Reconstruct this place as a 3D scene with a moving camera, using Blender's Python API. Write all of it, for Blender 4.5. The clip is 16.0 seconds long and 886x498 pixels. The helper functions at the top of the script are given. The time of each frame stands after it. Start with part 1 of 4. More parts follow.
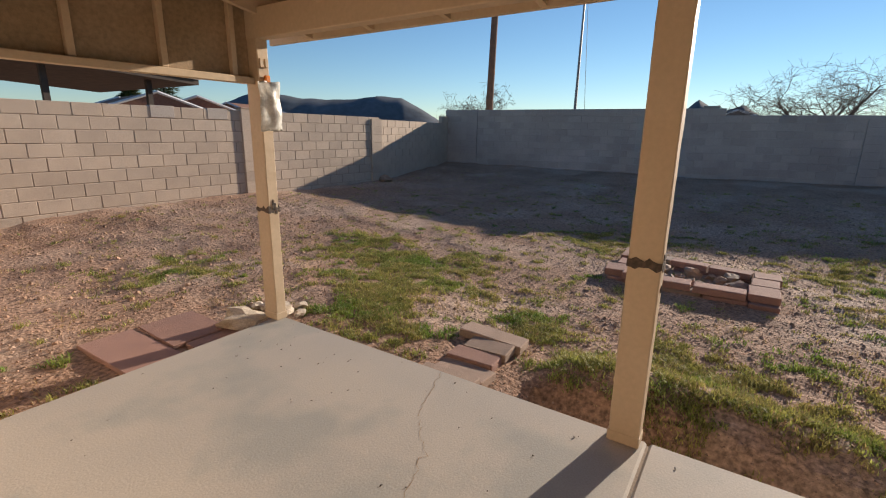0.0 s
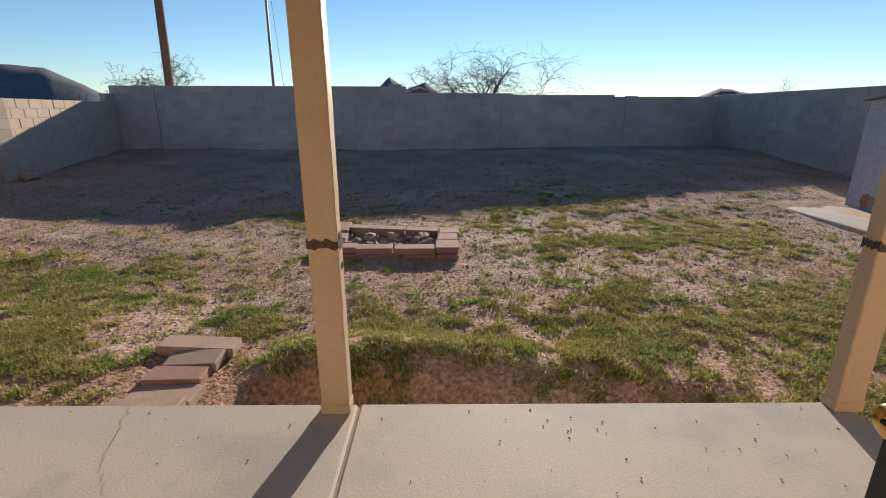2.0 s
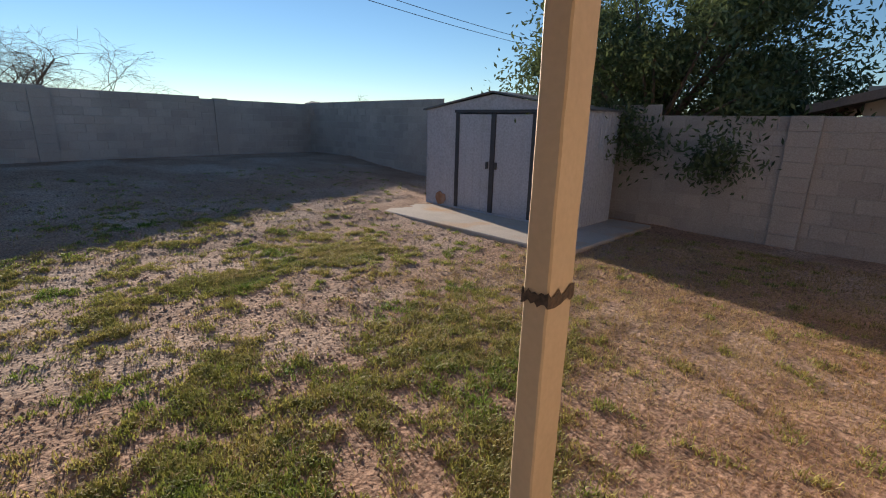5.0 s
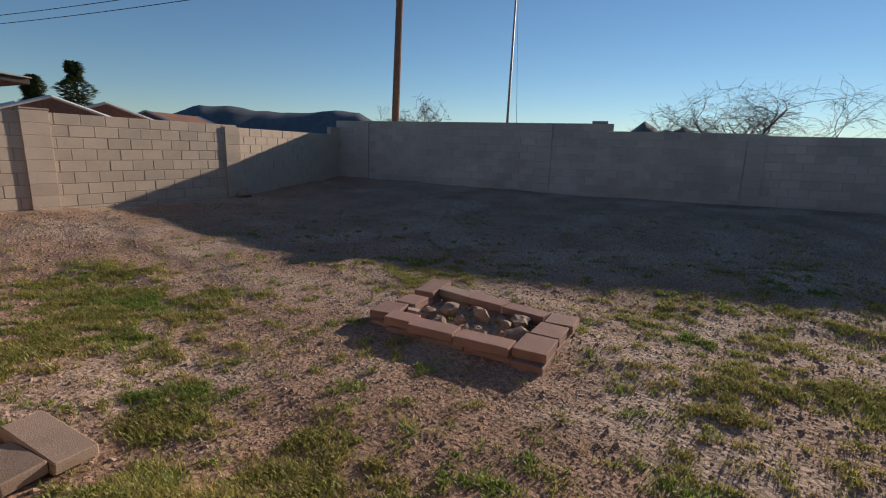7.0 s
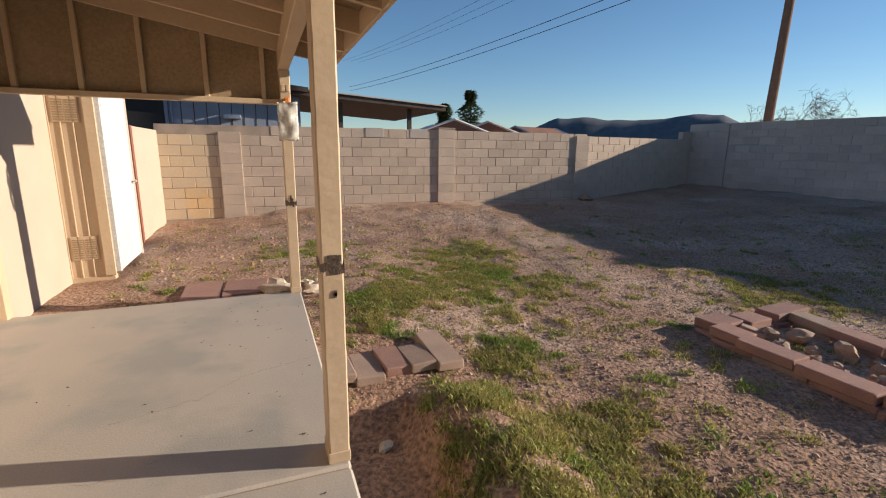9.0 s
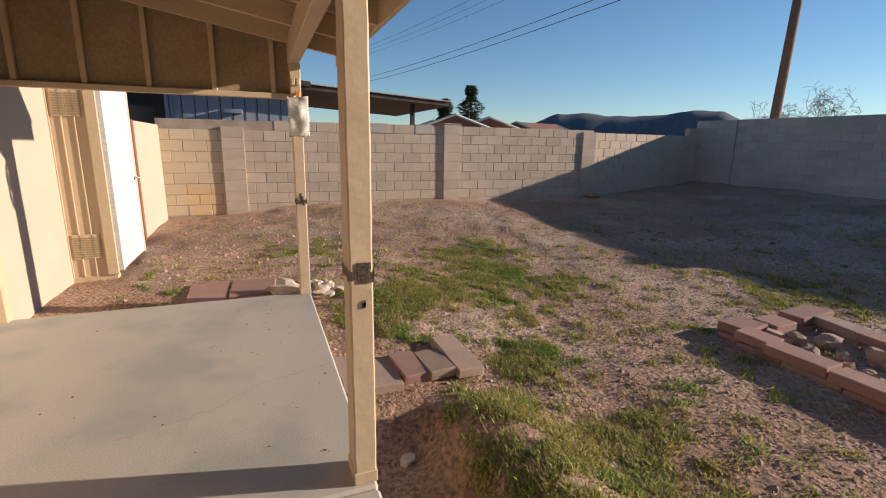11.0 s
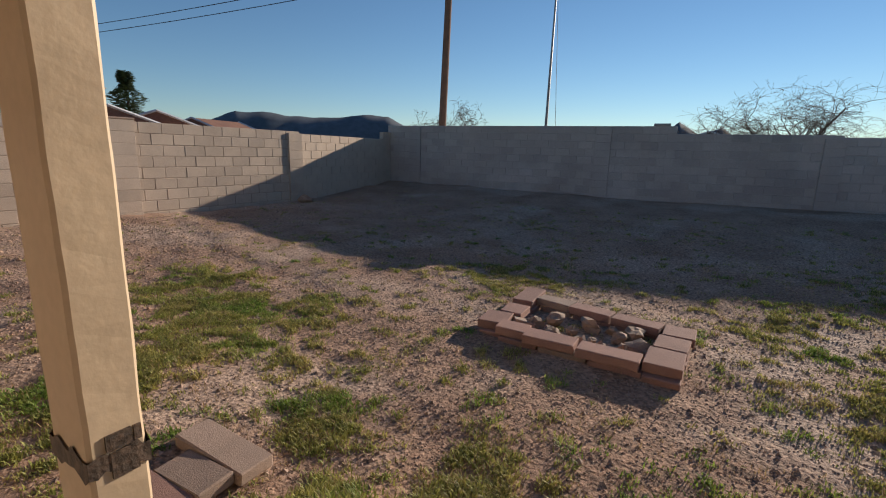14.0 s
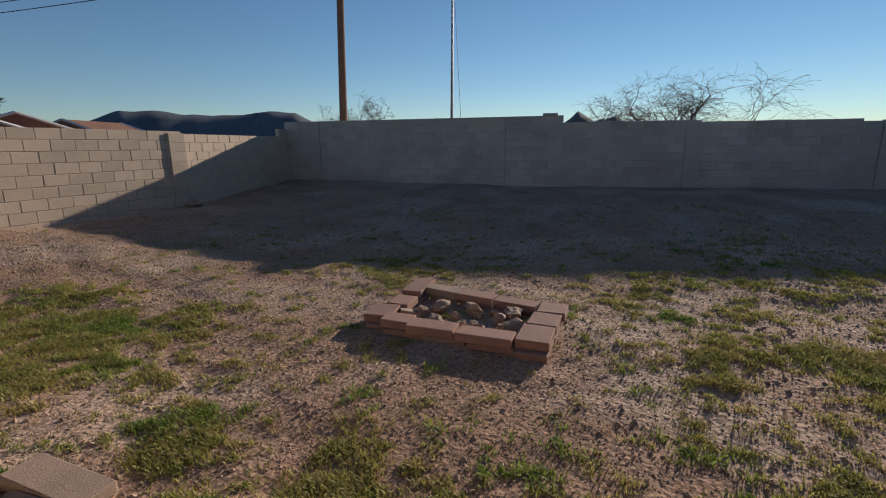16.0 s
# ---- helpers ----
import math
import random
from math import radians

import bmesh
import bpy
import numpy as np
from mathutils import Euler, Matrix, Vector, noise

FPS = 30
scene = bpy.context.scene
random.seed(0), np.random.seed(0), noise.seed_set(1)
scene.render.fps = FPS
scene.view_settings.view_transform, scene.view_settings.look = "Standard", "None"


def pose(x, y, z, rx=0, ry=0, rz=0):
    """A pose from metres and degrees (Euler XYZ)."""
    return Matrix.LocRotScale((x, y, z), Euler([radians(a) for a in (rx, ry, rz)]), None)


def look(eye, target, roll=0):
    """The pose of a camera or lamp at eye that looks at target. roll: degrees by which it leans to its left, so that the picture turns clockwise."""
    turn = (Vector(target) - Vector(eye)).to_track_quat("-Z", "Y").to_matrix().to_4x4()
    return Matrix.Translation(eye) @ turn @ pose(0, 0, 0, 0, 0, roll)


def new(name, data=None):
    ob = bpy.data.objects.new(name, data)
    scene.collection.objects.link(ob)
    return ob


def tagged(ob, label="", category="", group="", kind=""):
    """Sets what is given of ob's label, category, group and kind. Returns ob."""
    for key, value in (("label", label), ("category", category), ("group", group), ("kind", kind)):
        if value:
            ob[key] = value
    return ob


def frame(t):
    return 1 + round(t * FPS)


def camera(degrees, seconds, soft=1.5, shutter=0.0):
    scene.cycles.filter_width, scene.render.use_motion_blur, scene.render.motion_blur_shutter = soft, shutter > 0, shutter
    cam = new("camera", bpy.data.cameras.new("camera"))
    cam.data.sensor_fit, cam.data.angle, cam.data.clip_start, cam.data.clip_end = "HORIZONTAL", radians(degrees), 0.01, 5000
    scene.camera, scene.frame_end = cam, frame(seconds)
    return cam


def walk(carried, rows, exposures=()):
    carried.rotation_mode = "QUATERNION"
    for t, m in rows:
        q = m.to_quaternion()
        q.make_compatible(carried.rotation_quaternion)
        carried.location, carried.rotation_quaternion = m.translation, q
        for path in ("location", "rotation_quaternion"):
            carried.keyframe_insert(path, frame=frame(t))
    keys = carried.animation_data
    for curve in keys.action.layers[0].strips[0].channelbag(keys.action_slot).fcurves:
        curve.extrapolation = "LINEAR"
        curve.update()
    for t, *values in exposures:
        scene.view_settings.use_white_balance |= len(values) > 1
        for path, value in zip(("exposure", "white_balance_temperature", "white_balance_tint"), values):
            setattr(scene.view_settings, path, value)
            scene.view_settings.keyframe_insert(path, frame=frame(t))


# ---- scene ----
cam = camera(87.2, 16.0, soft=1.1)
PATH = [
    (0, (-0.204, 0.548, 1.439), (1.415, 1.617, 0.952), 0.9),
    (0.5, (-0.199, 0.508, 1.469), (1.539, 1.366, 0.977), 0.6),
    (1, (-0.23, 0.431, 1.55), (1.617, 0.996, 1.032), 0.5),
    (1.5, (-0.176, 0.411, 1.48), (1.726, 0.724, 0.949), 0.2),
    (2, (-0.13, 0.347, 1.479), (1.786, 0.343, 0.908), -0.2),
    (2.5, (0.015, 0.315, 1.462), (1.862, -0.201, 0.897), 0.3),
    (2.6, (0.067, 0.304, 1.454), (1.888, -0.31, 0.902), 0.4),
    (3, (0.327, 0.223, 1.427), (1.977, -0.777, 0.899), -0.2),
    (3.1, (0.378, 0.205, 1.423), (1.97, -0.883, 0.892), -0.0),
    (3.2, (0.437, 0.155, 1.418), (1.976, -1.008, 0.893), -0.5),
    (5.5, (1.502, -0.614, 1.338), (2.864, -1.983, 0.815), 1.4),
    (6, (1.845, -0.665, 1.296), (3.633, -1.429, 0.827), 2.1),
    (6.5, (2.004, -0.678, 1.35), (3.945, -0.562, 0.88), 0.9),
    (7, (1.956, -0.694, 1.404), (3.677, 0.234, 0.984), 1.9),
    (7.5, (1.903, -0.73, 1.401), (3.307, 0.647, 1.034), 1.4),
    (8, (1.74, -0.861, 1.37), (2.875, 0.738, 0.98), 1.3),
    (8.5, (1.617, -1.022, 1.431), (2.476, 0.736, 1.018), 0.7),
    (8.7, (1.699, -1.041, 1.366), (2.451, 0.767, 0.956), 0.6),
    (10.8, (1.631, -0.891, 1.364), (2.268, 0.954, 0.929), 0.8),
    (11, (1.615, -0.85, 1.377), (2.328, 0.967, 0.941), 0.9),
    (11.5, (1.617, -0.711, 1.374), (2.531, 1.01, 0.923), 0.9),
    (12, (1.707, -0.525, 1.36), (2.777, 1.102, 0.901), 0.6),
    (12.2, (1.744, -0.482, 1.374), (2.865, 1.108, 0.912), 0.5),
    (12.5, (1.763, -0.321, 1.372), (2.999, 1.18, 0.903), 0.7),
    (13, (1.697, -0.176, 1.393), (3.133, 1.14, 0.939), 0.9),
    (13.5, (1.606, -0.037, 1.4), (3.169, 1.13, 0.96), 1.1),
    (14, (1.637, -0.002, 1.417), (3.301, 1.03, 1.006), 1.5),
    (14.3, (1.634, -0.024, 1.414), (3.346, 0.925, 1.002), 1.4),
    (14.5, (1.644, -0.03, 1.421), (3.382, 0.864, 0.998), 1.4),
    (15, (1.648, -0.084, 1.413), (3.428, 0.716, 0.972), 1.0),
    (15.5, (1.729, -0.251, 1.41), (3.516, 0.533, 0.975), 0.0),
    (16, (1.779, -0.348, 1.419), (3.591, 0.379, 0.986), -0.6),
]
EXPOSURES = [(0, 0.6), (2.4, 0.72), (3.0, 0.36), (3.2, 0.32), (5.3, 0.62), (6, 0.38), (6.8, 0.2), (7.2, 0.3), (7.6, 0.65), (8.5, 0.62), (11, 0.6), (12, 0.75), (12.5, 0.8), (13, 0.65), (14, 0.35), (16, 0.12)]
walk(cam, [(t, look(eye, target, roll)) for t, eye, target, roll in PATH], EXPOSURES)

# ---- world and sun ----
SUN_EL, SUN_YAW = 14.7, 104.0     # degrees up; degrees from +y towards +x
world = bpy.data.worlds.new("sky")
scene.world = world
world.use_nodes = True
wn, wl = world.node_tree.nodes, world.node_tree.links
sky = wn.new("ShaderNodeTexSky")
sky.sky_type, sky.sun_disc = "NISHITA", False
sky.sun_elevation, sky.sun_rotation = radians(SUN_EL), radians(SUN_YAW)
sky.air_density, sky.dust_density, sky.ozone_density = 0.9, 0.0, 3.2
wn["Background"].inputs["Strength"].default_value = 0.084
deep = wn.new("ShaderNodeHueSaturation")
deep.inputs["Saturation"].default_value = 1.05
wl.new(sky.outputs[0], deep.inputs["Color"])
wl.new(deep.outputs[0], wn["Background"].inputs["Color"])
sun = new("sun", bpy.data.lights.new("sun", "SUN"))
sun.data.energy, sun.data.angle, sun.data.color = 5.0, radians(0.55), (1.0, 0.85, 0.69)
_e, _a = radians(SUN_EL), radians(SUN_YAW)
sun_dir = Vector((math.sin(_a) * math.cos(_e), math.cos(_a) * math.cos(_e), math.sin(_e)))
sun.matrix_world = look(sun_dir * 60, (0, 0, 0))


# ---- materials ----
def mat(name, base, second=None, rough=0.8, metal=0.0, scale=6.0, fine=60.0, bump=0.2, bump_scale=80.0, island=0.0, obj=0.0, third=None, third_scale=1.2, third_lo=0.55, spread=0.6, grain=(0.82, 1.14), leafy=0.0, relief=0.01):
    """Noise-mixed surface: base and second by a coarse noise, a fine grain, optional stains, optional change per piece."""
    m = bpy.data.materials.new(name)
    m.use_nodes = True
    n, l = m.node_tree.nodes, m.node_tree.links
    p = n["Principled BSDF"]
    tc = n.new("ShaderNodeTexCoord")
    geo = n.new("ShaderNodeNewGeometry")
    second = second or tuple(c * 0.75 for c in base)

    def noise_of(sc, detail=4.0, lo=0.35, hi=0.65):
        t = n.new("ShaderNodeTexNoise")
        t.inputs["Scale"].default_value, t.inputs["Detail"].default_value = sc, detail
        l.new(geo.outputs["Position"], t.inputs["Vector"])
        r = n.new("ShaderNodeMapRange")
        r.inputs["From Min"].default_value, r.inputs["From Max"].default_value = lo, hi
        l.new(t.outputs["Fac"], r.inputs["Value"])
        return r.outputs["Result"], t.outputs["Fac"]

    def mix(fac, a, b, blend="MIX"):
        x = n.new("ShaderNodeMix")
        x.data_type, x.blend_type = "RGBA", blend
        for sock, v in ((x.inputs[0], fac), (x.inputs[6], a), (x.inputs[7], b)):
            if isinstance(v, (int, float)):
                sock.default_value = v
            elif isinstance(v, tuple):
                sock.default_value = (*v, 1)
            else:
                l.new(v, sock)
        return x.outputs[2]

    big, _ = noise_of(scale, 5.0, 0.5 - spread / 4, 0.5 + spread / 4)
    col = mix(big, base, second)
    if third:
        st, _ = noise_of(third_scale, 6.0, third_lo, third_lo + 0.12)
        col = mix(st, col, third)
    fr, _ = noise_of(fine, 3.0, 0.3, 0.7)
    gv = n.new("ShaderNodeMapRange")
    gv.inputs["To Min"].default_value, gv.inputs["To Max"].default_value = grain
    l.new(fr, gv.inputs["Value"])
    cmb = n.new("ShaderNodeCombineColor")
    for i in range(3):
        l.new(gv.outputs[0], cmb.inputs[i])
    col = mix(1.0, col, cmb.outputs[0], "MULTIPLY")
    amount = island or obj
    if amount:
        if island:
            src = geo.outputs["Random Per Island"]
        else:
            src = n.new("ShaderNodeObjectInfo").outputs["Random"]
        mr = n.new("ShaderNodeMapRange")
        mr.inputs["To Min"].default_value, mr.inputs["To Max"].default_value = 1 - amount, 1 + amount
        l.new(src, mr.inputs["Value"])
        c2 = n.new("ShaderNodeCombineColor")
        for i in range(3):
            l.new(mr.outputs[0], c2.inputs[i])
        col = mix(1.0, col, c2.outputs[0], "MULTIPLY")
    l.new(col, p.inputs["Base Color"])
    p.inputs["Roughness"].default_value, p.inputs["Metallic"].default_value = rough, metal
    if bump:
        _, raw = noise_of(bump_scale, 6.0)
        b = n.new("ShaderNodeBump")
        b.inputs["Strength"].default_value, b.inputs["Distance"].default_value = bump, relief
        l.new(raw, b.inputs["Height"])
        l.new(b.outputs[0], p.inputs["Normal"])
    if leafy:
        tr, ms = n.new("ShaderNodeBsdfTranslucent"), n.new("ShaderNodeMixShader")
        ms.inputs[0].default_value = leafy
        l.new(col, tr.inputs["Color"])
        l.new(p.outputs[0], ms.inputs[1])
        l.new(tr.outputs[0], ms.inputs[2])
        l.new(ms.outputs[0], n["Material Output"].inputs["Surface"])
    return m


M_dirt = mat("dirt", (0.42, 0.265, 0.18), (0.31, 0.185, 0.12), 0.95, scale=1.3, fine=34, bump=1.0, bump_scale=30, third=(0.45, 0.315, 0.232), third_scale=0.6, third_lo=0.5, grain=(0.45, 1.4), relief=0.022)
M_slab = mat("concrete_slab", (0.485, 0.43, 0.365), (0.44, 0.395, 0.345), 0.75, scale=1.6, fine=120, bump=0.12, bump_scale=90, third=(0.36, 0.345, 0.31), third_scale=1.4, third_lo=0.49, grain=(0.9, 1.07))
M_pad = mat("concrete_pad", (0.50, 0.44, 0.38), (0.42, 0.37, 0.32), 0.8, scale=2.0, fine=90, bump=0.15, third=(0.50, 0.32, 0.19), third_scale=0.9, third_lo=0.53)
M_block = mat("block", (0.49, 0.395, 0.315), (0.44, 0.355, 0.285), 0.92, scale=2.5, fine=140, bump=0.35, bump_scale=160, obj=0.09)
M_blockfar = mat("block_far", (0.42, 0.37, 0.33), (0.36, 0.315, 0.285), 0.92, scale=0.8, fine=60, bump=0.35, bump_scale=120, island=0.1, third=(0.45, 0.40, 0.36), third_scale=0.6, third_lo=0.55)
M_mortar = mat("mortar", (0.36, 0.29, 0.23), None, 0.95, scale=4, fine=150, bump=0.3)
M_blockpaint = mat("painted_block", (0.50, 0.40, 0.29), (0.54, 0.425, 0.29), 0.85, scale=1.0, fine=100, bump=0.25, bump_scale=120, obj=0.05, third=(0.62, 0.40, 0.18), third_scale=0.9, third_lo=0.55)
M_tan = mat("tan_paint", (0.57, 0.44, 0.30), (0.54, 0.41, 0.275), 0.6, scale=3.0, fine=40, bump=0.25, bump_scale=18, grain=(0.95, 1.04))
M_under = mat("roof_sheathing", (0.36, 0.26, 0.165), (0.32, 0.23, 0.14), 0.75, scale=3, fine=50, bump=0.15)
M_stucco = mat("stucco", (0.53, 0.435, 0.345), (0.50, 0.405, 0.32), 0.9, scale=2, fine=160, bump=0.6, bump_scale=140)
M_white = mat("white_paint", (0.62, 0.63, 0.64), (0.57, 0.58, 0.59), 0.5, scale=3, fine=60, bump=0.05)
M_redpaint = mat("red_paint", (0.32, 0.11, 0.07), None, 0.6, scale=4, bump=0.1)
M_shed = mat("shed_metal", (0.46, 0.46, 0.50), (0.42, 0.42, 0.46), 0.5, scale=1.2, fine=30, bump=0.03, third=(0.40, 0.38, 0.38), third_scale=1.3, third_lo=0.62)
M_shedtrim = mat("shed_trim", (0.055, 0.05, 0.055), None, 0.5, scale=5, bump=0.05)
M_shedroof = mat("shed_roof", (0.16, 0.15, 0.155), None, 0.5, scale=5, bump=0.05)
M_rust = mat("rust", (0.30, 0.15, 0.08), (0.42, 0.27, 0.19), 0.9, scale=7, bump=0.3)
M_paver = mat("red_paver", (0.36, 0.205, 0.16), (0.31, 0.18, 0.145), 0.9, scale=5, fine=150, bump=0.35, bump_scale=150, obj=0.13)
M_pavergrey = mat("buff_paver", (0.37, 0.265, 0.205), (0.31, 0.225, 0.175), 0.9, scale=5, fine=150, bump=0.35, bump_scale=150, obj=0.12)
M_stone = mat("stone", (0.40, 0.28, 0.20), (0.26, 0.18, 0.13), 0.85, scale=9, fine=90, bump=0.4, bump_scale=50, obj=0.2)
M_pale = mat("pale_stone", (0.62, 0.54, 0.44), (0.50, 0.40, 0.30), 0.85, scale=12, fine=90, bump=0.5, bump_scale=40)
M_grass = mat("grass", (0.29, 0.31, 0.075), (0.40, 0.35, 0.115), 0.6, scale=2.2, fine=20, bump=0, island=0.5, third=(0.20, 0.29, 0.05), third_scale=1.3, third_lo=0.54, leafy=0.4)
M_dry = mat("dry_grass", (0.50, 0.38, 0.19), (0.40, 0.27, 0.13), 0.7, scale=2.5, fine=20, bump=0, island=0.3, leafy=0.4)
M_leaf = mat("leaf", (0.07, 0.10, 0.045), (0.10, 0.13, 0.05), 0.5, scale=1.6, fine=10, bump=0, island=0.4, leafy=0.35)
M_leafbright = mat("leaf_bright", (0.15, 0.23, 0.04), (0.12, 0.18, 0.035), 0.5, scale=1.6, fine=10, bump=0, island=0.35, leafy=0.4)
M_bark = mat("bark", (0.16, 0.12, 0.09), (0.10, 0.075, 0.06), 0.9, scale=6, bump=0.5, bump_scale=30)
M_twig = mat("bare_twig", (0.20, 0.155, 0.12), None, 0.9, scale=3, bump=0)
M_pole = mat("pole_wood", (0.20, 0.115, 0.075), (0.15, 0.09, 0.06), 0.9, scale=5, bump=0.3)
M_steel = mat("dull_steel", (0.22, 0.22, 0.23), None, 0.5, 0.6, scale=5, bump=0.05)
M_wire = mat("wire", (0.02, 0.02, 0.022), None, 0.6, scale=5, bump=0)
M_door = mat("dark_green_enamel", (0.012, 0.022, 0.02), (0.016, 0.027, 0.024), 0.45, scale=5, fine=60, bump=0.08)
M_brass = mat("brass", (0.75, 0.50, 0.16), (0.62, 0.38, 0.10), 0.22, 1.0, scale=20, bump=0.03)
M_nickel = mat("satin_nickel", (0.55, 0.47, 0.38), None, 0.32, 1.0, scale=20, bump=0.03)
M_blue = mat("blue_siding", (0.24, 0.28, 0.35), (0.21, 0.25, 0.32), 0.8, scale=2, fine=40, bump=0.1)
M_darkwood = mat("dark_fascia", (0.055, 0.04, 0.034), (0.09, 0.065, 0.05), 0.8, scale=4, bump=0.2)
M_dark = mat("dark_void", (0.012, 0.012, 0.014), None, 0.7, scale=3, bump=0)
M_shingle = mat("shingle", (0.20, 0.16, 0.135), (0.15, 0.12, 0.105), 0.9, scale=3, fine=40, bump=0.3)
M_redroof = mat("tile_roof", (0.24, 0.115, 0.07), (0.19, 0.09, 0.06), 0.85, scale=0.7, fine=8, bump=0.2)
M_farwall = mat("far_wall", (0.55, 0.45, 0.36), (0.50, 0.41, 0.33), 0.9, scale=0.3, fine=4, bump=0)
# blue-grey of distance haze is put into the hills' base colour
M_hazyhill = mat("hill", (0.095, 0.115, 0.145), (0.07, 0.09, 0.11), 1.0, scale=0.02, fine=0.1, bump=0)
M_orange = mat("orange_plastic", (0.85, 0.25, 0.03), None, 0.4, scale=9, bump=0)
M_tape = mat("dark_tape", (0.06, 0.042, 0.03), (0.10, 0.065, 0.045), 0.7, scale=60, bump=0.4)
M_rockbit = mat("gravel", (0.38, 0.27, 0.205), (0.27, 0.185, 0.14), 0.9, scale=20, bump=0, island=0.4)
M_bag = mat("clear_plastic", (0.80, 0.78, 0.72), (0.66, 0.62, 0.54), 0.25, scale=14, fine=30, bump=0.6, bump_scale=30)
M_bag.node_tree.nodes["Principled BSDF"].inputs["Alpha"].default_value = 0.72


# ---- mesh helpers ----
def mesh_of(name, bm, material):
    me = bpy.data.meshes.new(name)
    bm.normal_update()
    bm.to_mesh(me)
    bm.free()
    for m in (material if isinstance(material, (list, tuple)) else [material]):
        me.materials.append(m)
    return me


def part(name, bm, material, parent=None, label="", smooth=False):
    me = bm if isinstance(bm, bpy.types.Mesh) else mesh_of(name, bm, material)
    if smooth:
        me.polygons.foreach_set("use_smooth", [True] * len(me.polygons))
    ob = new(name, me)
    if parent:
        ob.parent = parent
    if label:
        tagged(ob, label)
    return ob


def empty(name, at=(0, 0, 0), rz=0.0):
    ob = new(name)
    ob.matrix_basis = pose(*at, 0, 0, rz)
    return ob


def box(bm, lo, hi, bevel=0.0, m=None):
    """An axis-aligned box, its edges bevelled, placed by the matrix m."""
    lo, hi = Vector(lo), Vector(hi)
    r = bmesh.ops.create_cube(bm, size=1.0)
    vs = r["verts"]
    c, s = (lo + hi) / 2, hi - lo
    for v in vs:
        v.co = Vector((v.co.x * s.x, v.co.y * s.y, v.co.z * s.z)) + c
    if bevel:
        es = list({e for v in vs for e in v.link_edges})
        vs = list({v for f in bmesh.ops.bevel(bm, geom=es, offset=bevel, segments=1, affect="EDGES")["faces"] for v in f.verts} | {v for v in vs if v.is_valid})
    if m is not None:
        bmesh.ops.transform(bm, matrix=m, verts=vs)
    return bm


def bx(lo, hi, bevel=0.0, m=None):
    return box(bmesh.new(), lo, hi, bevel, m)


def tube(bm, a, b, r0, r1=None, n=8):
    a, b = Vector(a), Vector(b)
    r1 = r0 if r1 is None else r1
    q = (b - a).to_track_quat("Z", "Y")
    rings = []
    for c, r in ((a, r0), (b, r1)):
        rings.append([bm.verts.new(c + q @ Vector((r * math.cos(2 * math.pi * i / n), r * math.sin(2 * math.pi * i / n), 0))) for i in range(n)])
    for i in range(n):
        bm.faces.new((rings[0][i], rings[0][(i + 1) % n], rings[1][(i + 1) % n], rings[1][i]))
    if n > 3:
        bm.faces.new(list(reversed(rings[0])))
        bm.faces.new(rings[1])
    return bm


def lathe(profile, n=20, m=None):
    """A turned shape about z from (radius, height) pairs."""
    bm = bmesh.new()
    rings = [[bm.verts.new((r * math.cos(2 * math.pi * i / n), r * math.sin(2 * math.pi * i / n), z)) for i in range(n)] for r, z in profile]
    for a, b in zip(rings, rings[1:]):
        for i in range(n):
            bm.faces.new((a[i], a[(i + 1) % n], b[(i + 1) % n], b[i]))
    bm.faces.new(list(reversed(rings[0])))
    bm.faces.new(rings[-1])
    if m is not None:
        bmesh.ops.transform(bm, matrix=m, verts=bm.verts[:])
    return bm


def rock(size, seed, sub=2, cut=0.25):
    bm = bmesh.new()
    bmesh.ops.create_icosphere(bm, subdivisions=sub, radius=1.0)
    for v in bm.verts:
        d = v.co.normalized()
        k = 1 + cut * noise.noise(d * 1.3 + Vector((seed * 7.1, seed, 0))) * 1.6 + 0.12 * noise.noise(d * 4 + Vector((0, seed * 3.3, 0)))
        v.co = Vector((d.x * size[0], d.y * size[1], d.z * size[2])) * k
    return bm


def sm(a, b, x):
    t = min(max((x - a) / (b - a), 0.0), 1.0)
    return t * t * (3 - 2 * t)


# ---- ground ----
SLAB_X, SLAB_Y0, SLAB_Y1 = 1.99, -1.76, 3.54
BACK_X, LEFT_Y, BEND_X, CORNER_Y = 14.0, 9.18, 9.66, 9.80


def back_x(y):
    return BACK_X + (9.9 - y) * 0.136



def right_wall_y(x):
    return -8.5 - (x - 2.3) * 0.049


